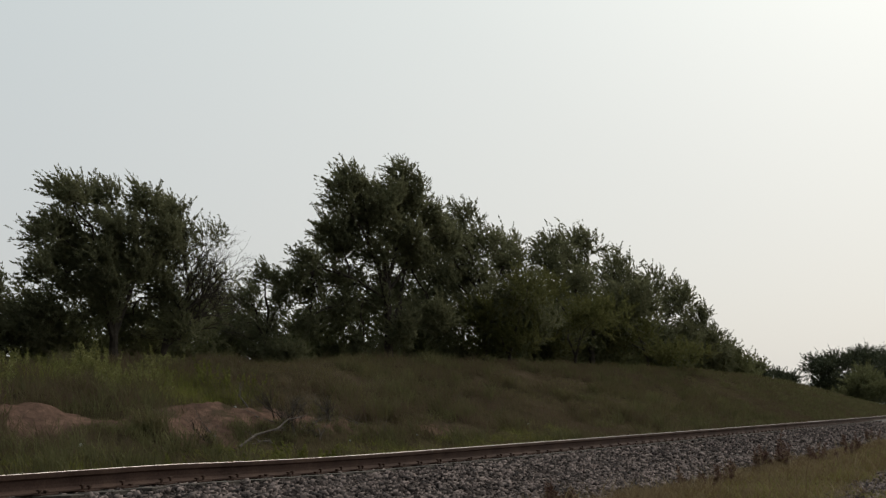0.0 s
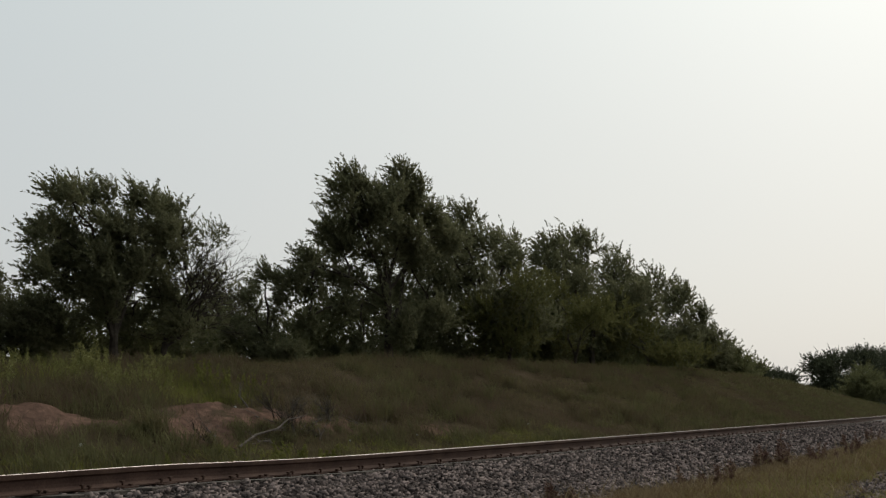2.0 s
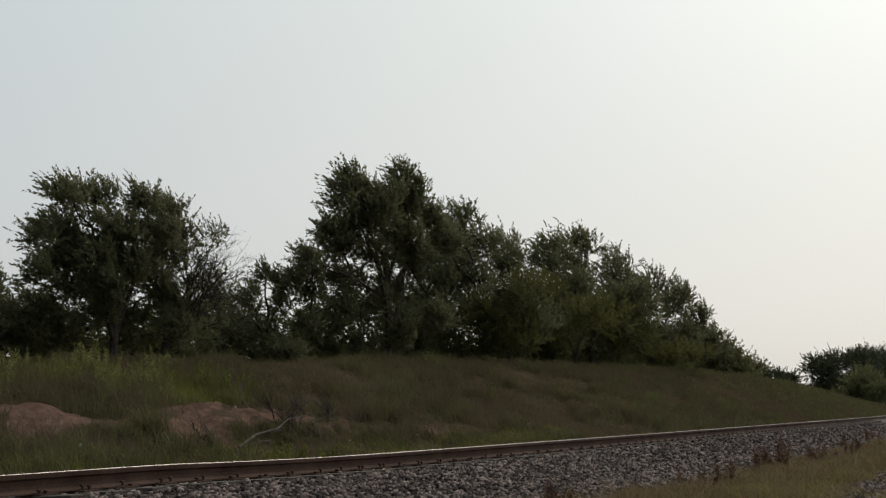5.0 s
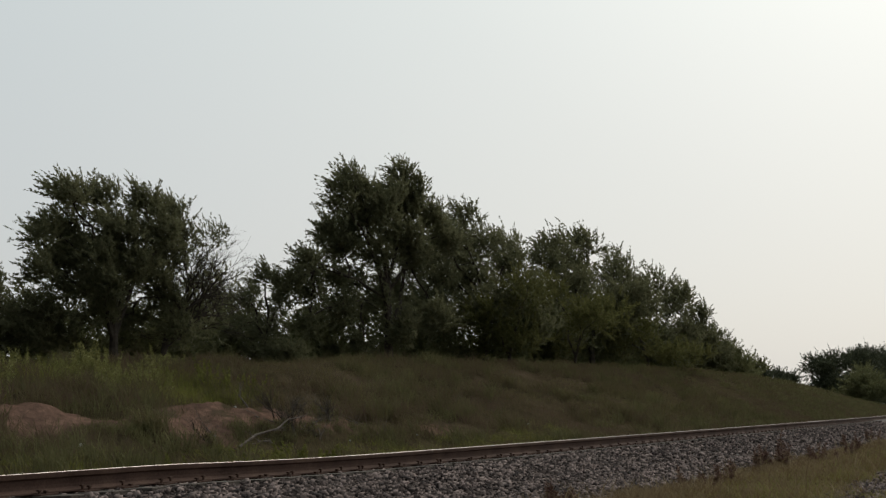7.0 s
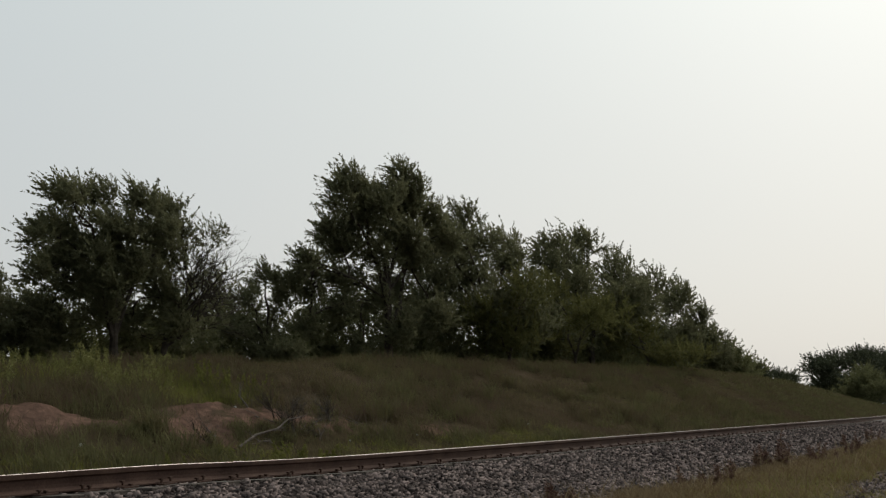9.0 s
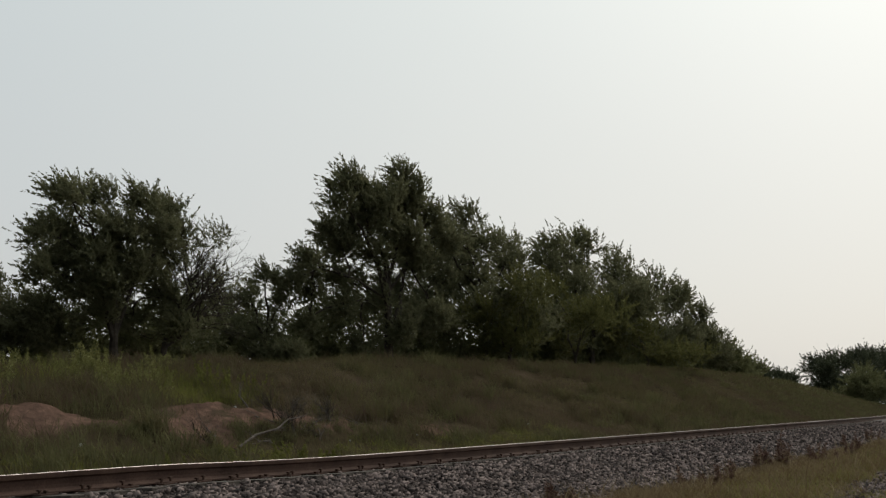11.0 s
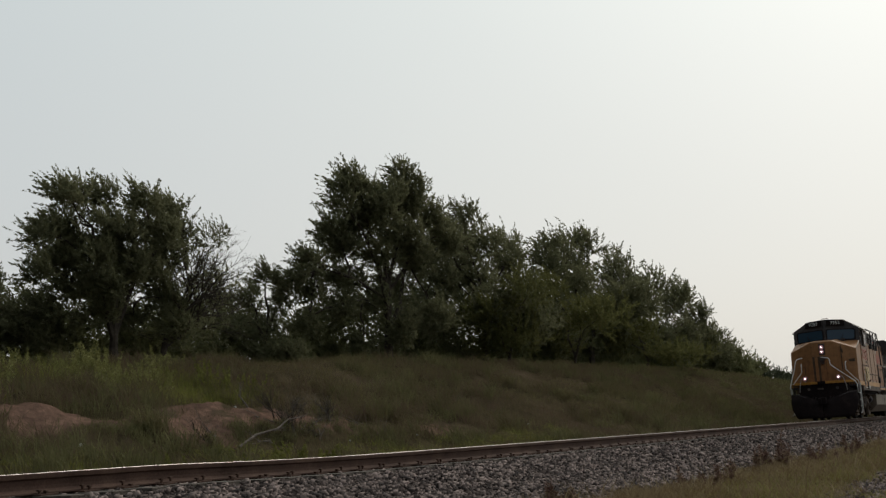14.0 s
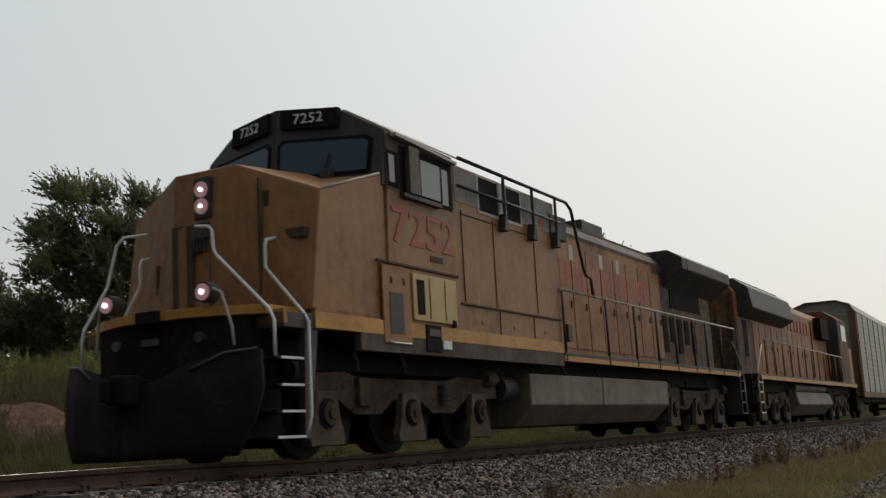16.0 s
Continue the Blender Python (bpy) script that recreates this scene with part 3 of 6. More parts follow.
def tree(name, base, lobes, count, size, seed, label, category="tree", mat=None, trunk_r=0.14, twigs=3):
    """base (x, y); lobes (dx, z, r, rz) measured from the base's x and the world's height, spread in depth by chance."""
    x, y = base
    z0 = height(x, y) - 0.05
    rng = random.Random(seed)
    t = thing(name, label, category, at=(x, y, z0))
    full = [(dx, rng.uniform(-0.9, 0.9) * r, z - z0 - size * 0.8, r * 0.9, rz * 0.9) for dx, z, r, rz in lobes]
    bm = bmesh.new()
    hmax = max(l[2] for l in full)
    fork = hmax * 0.22
    tops = [l for l in full if l[2] > hmax * 0.45] or full
    mx = sum(l[0] for l in tops) / len(tops) * 0.3
    lean_pts = [(0, 0, -0.1), (mx * 0.3, 0.05, fork * 0.5), (mx * 0.6, 0.0, fork)]
    tube(bm, lean_pts, trunk_r, 9, trunk_r * 0.8)
    order = sorted(full, key=lambda l: -(l[2] + 0.4 * abs(l[0])))
    boughs = []
    for i, l in enumerate(order):
        end = Vector((l[0], l[1], l[2] + l[4] * 0.3))
        start, r0 = Vector((mx * 0.6, 0, fork * rng.uniform(0.6, 1.0))), trunk_r * 0.55
        if i >= max(3, len(order) // 4):
            below = [p for p in boughs if p.z < end.z - 0.15 * abs(p.x - end.x)] or boughs
            start, r0 = min(below, key=lambda p: (p - end).length), trunk_r * 0.26
        mids = []
        reach = (end - start).length
        for f in (0.2, 0.4, 0.6, 0.8):
            p = start.lerp(end, f)
            p.z += 0.14 * reach * math.sin(f * math.pi) * (1 if end.z > start.z + 1 else 0.3)
            mids.append(p + Vector((rng.uniform(-1, 1), rng.uniform(-1, 1), rng.uniform(-0.6, 0.6))) * 0.06 * reach)
        boughs += mids
        tube(bm, [start, *mids, end], r0, 6, trunk_r * 0.07)
        for _ in range(twigs):
            f = rng.uniform(0.4, 1.0)
            p = mids[1].lerp(end, f)
            d = Vector((rng.uniform(-1, 1), rng.uniform(-1, 1), rng.uniform(-0.2, 1))).normalized() * l[3] * rng.uniform(0.5, 0.95)
            tube(bm, [p, p + d * 0.5 + Vector((0, 0, 0.05)), p + d], trunk_r * 0.14, 5, trunk_r * 0.03)
    part("trunk", bm, BARK, t)
    crown = new("crown", fast_mesh("crown", leaf_cloud(full, int(count * (1.15 if trunk_r > 0.1 else 0.8)), size * 0.82, seed), 3, mat or LEAF))
    crown.parent = t
    SWAYING.append((crown, seed, hmax))
    return t


TALL = "wind-blown green elm with a dense narrow-leaved crown"
tree("elm_tree", (23.4, 15.0), [(-2.35, 6.49, 0.57, 0.51), (-1.25, 6.73, 0.53, 0.53), (-0.39, 6.74, 0.54, 0.57), (0.63, 6.71, 0.64, 0.58), (1.83, 6.62, 0.66, 0.59), (2.42, 6.18, 0.54, 0.6), (-2.72, 5.33, 0.5, 0.39), (-1.8, 5.7, 0.66, 0.61), (-0.55, 5.72, 0.74, 0.62), (1.03, 5.74, 0.76, 0.64), (2.27, 5.32, 0.72, 0.59), (-2.85, 4.31, 0.53, 0.45), (-1.83, 4.58, 0.71, 0.6), (-0.27, 4.6, 0.77, 0.62), (1.33, 4.57, 0.74, 0.55), (-2.25, 3.29, 0.65, 0.46), (-0.84, 3.33, 0.61, 0.46), (1.05, 3.22, 0.61, 0.42), (-1.2, 5.2, 0.7, 0.6), (-1.4, 4.6, 0.7, 0.6), (-0.9, 4.1, 0.7, 0.5), (-1.3, 5.0, 0.6, 0.5), (0.2, 4.0, 0.8, 0.6), (1.9, 3.9, 0.8, 0.6), (-0.1, 5.4, 0.7, 0.6), (-1.7, 3.9, 0.7, 0.5), (2.0, 3.0, 0.7, 0.5)], 74000, 0.115, 1, TALL + ", standing on the embankment")
tree("elm_tree", (21.1, 17.0), [(-0.1, 3.9, 0.7, 0.7), (-1.0, 4.2, 0.9, 0.9), (0.0, 2.9, 1.0, 0.7), (1.3, 2.8, 0.8, 0.7)], 20000, 0.115, 2, "low dark green elm at the wood's end")
tree("elm_tree", (32.7, 17.0), [(-0.06, 5.51, 0.52, 0.48), (-0.75, 4.54, 0.69, 0.66), (1.07, 4.59, 0.6, 0.68), (0.35, 3.47, 0.82, 0.56), (-1.28, 3.37, 0.65, 0.54), (-0.2, 2.6, 1.2, 0.6)], 16000, 0.12, 3, "thin young elm with sparse green leaves")
tree("elm_tree", (40.1, 16.0), [(-3.85, 9.68, 0.79, 0.63), (-4.4, 8.77, 0.58, 0.66), (-2.6, 9.48, 0.73, 0.73), (0.21, 10.64, 0.55, 0.6), (0.76, 9.9, 0.78, 0.74), (2.06, 9.5, 0.67, 0.71), (-3.7, 7.68, 0.7, 0.74), (-2.07, 8.23, 0.94, 0.86), (0.61, 8.7, 0.98, 0.9), (2.63, 9.01, 0.85, 0.85), (-3.62, 6.99, 0.67, 0.51), (-1.4, 6.96, 0.94, 0.66), (1.2, 7.21, 0.94, 0.69), (3.84, 8.2, 0.86, 0.86), (-6.32, 6.09, 0.63, 0.41), (-5.0, 6.0, 0.61, 0.5), (-6.65, 5.26, 0.63, 0.63), (-5.12, 5.03, 0.61, 0.57), (-3.75, 5.77, 0.47, 0.43), (0.21, 3.75, 0.8, 0.75), (3.35, 4.57, 0.93, 0.89), (-1.98, 3.09, 0.73, 0.44), (-5.6, 3.73, 0.49, 0.57), (-2.0, 5.6, 0.9, 0.8), (1.2, 5.7, 1.0, 0.9), (-1.0, 9.5, 0.8, 0.7), (-3.4, 4.6, 0.7, 0.6), (2.9, 7.2, 1.0, 0.9), (-0.8, 5.0, 0.8, 0.6), (-2.2, 8.7, 1.0, 0.9), (1.0, 9.3, 0.9, 0.8), (0.2, 7.9, 1.0, 0.8), (-2.6, 7.3, 0.9, 0.7)], 98000, 0.145, 4, "tallest green elm with a forked trunk and wind-blown crown", trunk_r=0.2)
tree("elm_tree", (50.1, 16.5), [(-1.7, 10.1, 0.9, 0.9), (-3.6, 8.6, 1.1, 1.1), (1.4, 9.1, 1.5, 1.1), (4.3, 9.2, 1.0, 1.2), (-0.6, 7.1, 2.2, 1.4), (-4.2, 4.9, 1.6, 1.6), (1.3, 5.0, 2.1, 1.8), (4.9, 6.8, 1.1, 1.4), (-1.4, 8.7, 1.2, 1.0), (3.4, 8.0, 1.4, 1.2), (-3.2, 6.8, 1.3, 1.2), (-1.6, 5.4, 1.7, 1.3), (3.2, 5.7, 1.5, 1.3)], 74000, 0.16, 5, TALL + ", amid the row", trunk_r=0.18)
tree("elm_tree", (66.2, 17.0), [(-4.3, 10.2, 1.5, 1.1), (0.4, 11.0, 1.5, 1.3), (4.5, 9.7, 1.6, 1.7), (-4.4, 7.7, 1.5, 1.5), (1.2, 7.1, 2.2, 1.8), (-3.6, 5.0, 2.1, 1.6), (-7.9, 4.1, 1.5, 1.1), (-5.9, 8.9, 1.2, 1.1), (-6.6, 6.3, 1.2, 1.1), (-1.6, 9.3, 1.6, 1.2), (3.6, 8.2, 1.6, 1.4), (4.8, 5.6, 2.0, 1.6), (0.6, 5.0, 1.9, 1.5), (-6.0, 5.2, 1.5, 1.2), (-1.3, 7.3, 1.6, 1.5), (-2.2, 5.9, 1.6, 1.2)], 66000, 0.2, 6, TALL + " and lighter lower boughs", trunk_r=0.2)
tree("elm_tree", (80.0, 17.0), [(-3.2, 9.2, 1.5, 1.5), (1.6, 8.8, 1.5, 1.3), (5.4, 8.3, 1.4, 1.3), (7.6, 7.7, 1.1, 1.2), (-4.8, 6.9, 2.0, 2.0), (3.0, 5.7, 2.2, 1.7), (7.2, 5.6, 1.9, 1.7), (9.6, 6.0, 1.4, 1.2), (9.8, 4.5, 1.8, 1.2), (-1.0, 5.0, 2.2, 1.6)], 46000, 0.22, 7, "green elm sloping down at the row's end", trunk_r=0.18)
tree("shrub", (95.6, 17.0), [(-0.7, 4.5, 1.8, 1.2), (3.2, 4.3, 1.7, 1.1), (7.2, 4.1, 1.6, 1.0), (11.2, 3.3, 1.5, 0.8), (-4.2, 4.8, 1.6, 1.3), (1.0, 3.4, 2.4, 1.0), (8.0, 3.2, 2.4, 0.9)], 24000, 0.26, 8, "low green shrubs at the end of the row", "shrub", LEAF_LIGHT)
tree("shrub", (118.3, 19.0), [(-1.6, 3.1, 1.2, 0.7), (1.8, 2.7, 1.0, 0.5), (-6.0, 3.3, 1.5, 0.8), (0.0, 2.2, 2.0, 0.5), (-4.0, 2.6, 2.0, 0.6)], 9000, 0.28, 9, "small distant green shrub on the bank", "shrub", LEAF_FAR)
tree("elm_tree", (143.9, 22.0), [(-1.3, 4.1, 1.4, 0.9), (3.6, 3.9, 1.3, 0.8), (0.8, 3.0, 2.2, 0.7)], 6000, 0.3, 10, "small distant round green tree", mat=LEAF_FAR)
tree("elm_tree", (281.9, 40.0), [(-6.0, 8.6, 2.2, 2.6), (11.0, 10.8, 4.7, 3.4), (-1.0, 10.0, 4.0, 2.8), (5.0, 5.6, 6.0, 3.4), (-4.5, 4.6, 4.4, 3.0), (2.5, 2.4, 6.6, 2.2), (12.0, 3.4, 7.5, 3.0)], 30000, 0.5, 11, "distant dark green trees beyond the cutting", mat=LEAF_FAR, trunk_r=0.3)
tree("elm_tree", (351.4, 40.0), [(-28.3, 12.6, 5.5, 3.1), (10.0, 14.7, 6.5, 3.5), (49.4, 15.2, 6.7, 4.2), (-10.0, 11.0, 8.5, 4.7), (-4.0, 6.0, 10.5, 4.7), (-30.0, 5.5, 9.0, 3.9), (30.0, 7.0, 10.0, 4.9), (-35.0, 2.5, 9.0, 2.6), (-10.0, 2.5, 9.0, 2.6), (20.0, 2.5, 10.0, 2.6)], 36000, 0.58, 12, "distant dark green trees beside the line", mat=LEAF_FAR, trunk_r=0.3)
YOUNG = "lighter yellow-green young elm before the darker row"
tree("elm_tree", (49.0, 14.6), [(0.0, 6.2, 1.6, 1.1), (-1.8, 4.9, 1.4, 1.1), (1.6, 5.0, 1.5, 1.2), (0.0, 3.9, 2.2, 1.0)], 22000, 0.15, 21, YOUNG, mat=LEAF_YOUNG, trunk_r=0.1)
tree("elm_tree", (57.5, 14.6), [(-0.4, 7.1, 1.7, 1.2), (1.7, 5.8, 1.8, 1.3), (-1.6, 5.4, 1.6, 1.3), (0.5, 4.2, 2.2, 1.0)], 24000, 0.16, 22, YOUNG, mat=LEAF_YOUNG, trunk_r=0.1)
tree("elm_tree", (70.5, 14.8), [(-0.5, 6.9, 1.9, 1.2), (2.2, 5.4, 2.0, 1.3), (-2.2, 5.2, 1.9, 1.2), (0.0, 4.0, 2.6, 1.0)], 22000, 0.18, 23, YOUNG, mat=LEAF_YOUNG, trunk_r=0.1)
tree("shrub", (200.0, 19.0), [(0.0, 4.5, 3.4, 2.7), (6.0, 4.8, 3.4, 2.7), (-4.0, 2.8, 3.0, 1.8), (2.0, 2.2, 3.6, 1.6)], 22000, 0.34, 24, "green bush where the cutting ends", "shrub", LEAF_LIGHT, trunk_r=0.12)
# the dark thicket behind and under the row
for i, (bx, by, hz, ww) in enumerate(((18.5, 18.5, 1.5, 2.0), (22.0, 18.0, 1.6, 2.2), (25.8, 18.0, 1.5, 2.2), (29.2, 18.5, 1.3, 2.0), (33.5, 19.0, 2.0, 2.5), (37.5, 18.5, 1.7, 2.2), (43.0, 19.0, 2.2, 2.8), (47.5, 18.8, 2.3, 3.0), (53.0, 19.0, 2.6, 3.3), (59.0, 19.5, 2.7, 3.6), (65.0, 19.5, 2.6, 3.8), (72.0, 19.5, 2.6, 4.0), (79.0, 20.0, 2.4, 4.2), (87.0, 20.0, 2.2, 4.5), (97.0, 20.5, 1.9, 4.5), (107.0, 21.0, 1.5, 4.5))):
    g = height(bx, by)
    tree("shrub", (bx, by), [(-ww * 0.45, g + hz * 0.6, ww * 0.6, hz * 0.7), (ww * 0.4, g + hz * 0.55, ww * 0.65, hz * 0.7), (0.1, g + hz * 1.1, ww * 0.5, hz * 0.55), (-ww * 0.8, g + 0.25, ww * 0.6, 0.5), (ww * 0.8, g + 0.25, ww * 0.6, 0.5), (0.0, g + 0.25, ww * 0.7, 0.5)], 13000, 0.12 + bx * 0.0018, 40 + i, "dark green undergrowth shrub beneath the elms", "shrub", LEAF_LIGHT, trunk_r=0.06, twigs=5)


def branch_out(bm, p, d, length, r, depth, rng):
    """A bare, crooked bough that forks again and again."""
    def stray(k):
        return Vector((rng.uniform(-1, 1), rng.uniform(-1, 1), rng.uniform(-0.7, 0.9))) * length * k
    a = p + d * length * 0.35 + stray(0.08)
    q = p + d * length * 0.7 + stray(0.12)
    e = p + d * length + stray(0.16)
    tube(bm, [p, a, q, e], r, 6 if depth > 2 else 3, r * 0.5)
    if depth == 0:
        return
    for i in range(4 if depth > 1 else 3):
        nd = (d * 0.8 + Vector((rng.uniform(-0.75, 0.85), rng.uniform(-0.7, 0.7), rng.uniform(-0.5, 0.75)))).normalized()
        f = rng.uniform(0.0, 1.0)
        branch_out(bm, a.lerp(q, f) if i % 2 else q.lerp(e, f), nd, length * rng.uniform(0.5, 0.8), r * 0.52, depth - 1, rng)


def bare_tree(x, y):
    z = height(x, y) - 0.05
    t = thing("dead_tree", "half-dead tree with bare grey twigs beside the elm", "tree", at=(x, y, z))
    rng = random.Random(5)
    bm = bmesh.new()
    tube(bm, [(0, 0, -0.1), (0.08, 0, 0.6), (0.2, 0, 1.1)], 0.11, 8, 0.085)
    for d in ((0.40, 0.0, 1.0), (0.62, 0.2, 0.85), (0.80, -0.2, 0.62), (0.25, -0.2, 1.0), (0.95, 0.2, 0.50), (1.0, 0.1, 0.30), (0.85, -0.3, 0.75), (0.5, -0.3, 0.95)):
        branch_out(bm, Vector((0.2, 0, rng.uniform(0.6, 1.1))), Vector(d).normalized(), rng.uniform(1.6, 2.15), 0.05, 4, rng)
    part("bough", bm, BARK, t, "bare grey forking bough")
    crown = new("crown", fast_mesh("crown", leaf_cloud([(1.5, 0.0, 2.0, 0.9, 0.7), (1.0, 0.0, 3.4, 0.7, 0.8), (2.2, 0, 2.8, 0.8, 0.8), (1.9, 0, 4.2, 0.8, 0.6), (1.8, 0, 1.2, 0.9, 0.6)], 1500, 0.075, 77), 3, LEAF))
    crown.parent = t
    SWAYING.append((crown, 77, 4.0))


bare_tree(25.1, 14.8)


def forb(x, y, tall, n, seed, mat=None, label="tall leafy green weed on the bank"):
    """A clump of leafy stalks."""
    z = height(x, y)
    rng = np.random.default_rng(seed)
    t = thing("weed", label, "weed", "tall weeds", at=(x, y, z))
    leaves = []
    for i in range(n):
        a, d = rng.uniform(0, 6.28), rng.uniform(0.0, 0.2 + 0.3 * tall)
        b = Vector((math.cos(a) * d, math.sin(a) * d, -0.03))
        h = tall * rng.uniform(0.6, 1.1)
        e = b + Vector((rng.uniform(-0.55, 0.35) * h, rng.uniform(-0.3, 0.3) * h, h))
        bm = bmesh.new()
        tube(bm, [b, b.lerp(e, 0.5) + Vector((0.02, 0, 0)), e], 0.006, 4, 0.003)
        part("stalk", bm, mat or GREEN, t)
        m = int(34 + 60 * tall)
        f = rng.uniform(0.15, 1.03, m)[:, None]
        p = np.array(b)[None] * (1 - f) + np.array(e)[None] * f
        ld = rng.normal(0, 1, (m, 3)) + np.array([-0.2, 0, 0.5])
        ld /= np.linalg.norm(ld, axis=1)[:, None]
        sd = np.cross(ld, rng.normal(0, 1, (m, 3)))
        sd /= np.linalg.norm(sd, axis=1)[:, None]
        ll = 0.10 * rng.uniform(0.5, 1.3, (m, 1)) * (1.25 - 0.8 * f)
        leaves.append(np.stack([p, p + ld * ll * 0.5 + sd * ll * 0.22, p + ld * ll, p + ld * ll * 0.5 - sd * ll * 0.22], 1))
    ob = new("foliage", fast_mesh("foliage", np.concatenate(leaves), 4, mat or GREEN))
    ob.parent = t


_rng = random.Random(12)
LUSH = material("lush_weed", [(0.25, (0.150, 0.150, 0.054)), (0.5, (0.240, 0.236, 0.085)), (0.8, (0.35, 0.335, 0.14))], 0.5, 0.75, fine=2, island=0.5, translucent=0.4, spec=0.1)
for i in range(13):
    _v, _az = _rng.uniform(8.2, 11.4), _rng.uniform(38.3, 46.8)
    for j in range(4):
        _vv = _v + _rng.uniform(-0.5, 0.5)
        _u = (_vv + 8.87) * math.tan(radians(_az)) + _rng.uniform(-0.5, 0.5)
        forb(_u, _vv, _rng.uniform(0.25, 0.85), 7, 300 + i * 4 + j, LUSH, "tall leafy yellow-green weed on the bank")
for i in range(10):
    forb(_rng.uniform(19.5, 22.5), _rng.uniform(8.0, 10.0), _rng.uniform(0.4, 0.8), 5, 400 + i)
for i in range(14):
    forb(_rng.uniform(10.5, 19.0), _rng.uniform(3.3, 4.6), _rng.uniform(0.2, 0.4), 4, 150 + i)
RUSSET = material("russet_weed", [(0.25, (0.11, 0.062, 0.05)), (0.6, (0.185, 0.115, 0.085)), (0.8, (0.25, 0.175, 0.115))], 3, 0.8, island=0.4, translucent=0.2, spec=0.2)
for i, (x, y, h) in enumerate(((21.5, -4.0, 0.68), (21.9, -4.1, 0.5), (21.1, -4.1, 0.4), (16.4, -4.05, 0.3), (17.8, -4.2, 0.34), (25.0, -4.2, 0.4), (24.0, -4.5, 0.32), (12.3, -3.65, 0.28), (12.0, -3.75, 0.2), (33.0, -3.6, 0.4), (38.0, -3.4, 0.45), (30.0, -4.3, 0.35), (27.0, -4.6, 0.3), (44.0, -3.2, 0.5), (48.0, -3.4, 0.5))):
    forb(x, y, h, 4, 200 + i, RUSSET, "dry reddish weed at the ballast's foot")


def fallen_branch(x, y, pts, r, label, seed):
    z = height(x, y)
    t = thing("fallen_branch", label, "branch", "dead branches on the bank", at=(x, y, z))
    rng = random.Random(seed)
    bm = bmesh.new()
    P = [Vector(p) for p in pts]
    tube(bm, P, r, 7, r * 0.45)
    for _ in range(3 if seed % 2 else 14):
        i = rng.randrange(len(P) - 1)
        p = P[i].lerp(P[i + 1], rng.random())
        d = (P[i + 1] - P[i]).normalized() + Vector((rng.uniform(-0.6, 0.6), rng.uniform(-0.6, 0.6), rng.uniform(-0.1, 0.7)))
        branch_out(bm, p, d.normalized(), rng.uniform(0.2, 0.4), r * 0.35, 1, rng)
    part("wood", bm, DEADWOOD if seed % 2 else BARK, t)


fallen_branch(16.7, 4.85, [(0, 0, 0.02), (0.55, 0.04, 0.24), (1.1, -0.06, 0.35), (1.5, 0.0, 0.52), (1.9, -0.1, 0.58)], 0.026, "pale dead branch lying on bare soil", 1)
fallen_branch(16.4, 5.1, [(0.0, 0, -0.02), (0.05, 0.15, 0.2), (-0.12, 0.3, 0.42)], 0.022, "grey dead twigs on the eroded bank", 3)
fallen_branch(16.0, 5.0, [(0.25, 0, 0.0), (0.15, 0.2, 0.16), (-0.05, 0.35, 0.4)], 0.018, "grey dead twigs on the eroded bank", 2)
fallen_branch(19.6, 5.3, [(0.4, 0, 0.02), (0.0, 0.2, 0.12), (-0.6, 0.35, 0.2)], 0.03, "dark tangled dead branch on the bank", 4)
fallen_branch(20.6, 5.6, [(-0.5, 0, 0.05), (0.0, 0.2, 0.12), (0.5, 0.3, 0.1)], 0.03, "dark tangled dead branch on the bank", 6)
for i in range(16):
    _x, _y = _rng.uniform(17.6, 22.8), _rng.uniform(5.0, 6.6)
    _d = Vector((_rng.uniform(-0.6, 0.6), _rng.uniform(-0.1, 0.3), 0.0))
    fallen_branch(_x, _y, [(0, 0, 0.0), _d * 0.5 + Vector((0, 0, _rng.uniform(0.06, 0.2))), _d + Vector((0, 0.1, _rng.uniform(0.05, 0.4)))], _rng.uniform(0.014, 0.032), "grey dead twigs on the eroded bank", 20 + i)
fallen_branch(18.6, 5.5, [(0.5, -0.1, 0.02), (0.1, 0.1, 0.14), (-0.3, 0.3, 0.26)], 0.02, "grey dead twigs on the eroded bank", 5)


def pale_stone(x, y, r, label, seed):
    rng = random.Random(seed)
    bm = bmesh.new()
    bmesh.ops.create_icosphere(bm, subdivisions=2, radius=r)
    for v in bm.verts:
        v.co = Vector((v.co.x * 1.3, v.co.y, v.co.z * 0.75)) * rng.uniform(0.85, 1.1)
    ob = new("stone", finish("stone", bm, PALE_STONE))
    ob.location = (x, y, height(x, y) + r * 0.55)
    tagged(ob, label, "stone", "pale stones on the bank")


PALE_STONE = material("pale_stone", [(0.3, (0.45, 0.44, 0.42)), (0.7, (0.68, 0.67, 0.64))], 9, 0.8, bump=0.3)
for i, (x, y, r) in enumerate(((13.2, 5.3, 0.045), (18.75, 6.95, 0.035), (19.1, 6.95, 0.03), (24.0, 5.2, 0.03), (31.0, 5.4, 0.03), (21.0, 5.2, 0.028))):
    pale_stone(x, y, r, "small pale stone on the grassy bank", i)


# ---- the train ----
SPEED, NOSE_AT_END = 21.56, 10.24      # metres a second; the nose's place along the track at 16 s

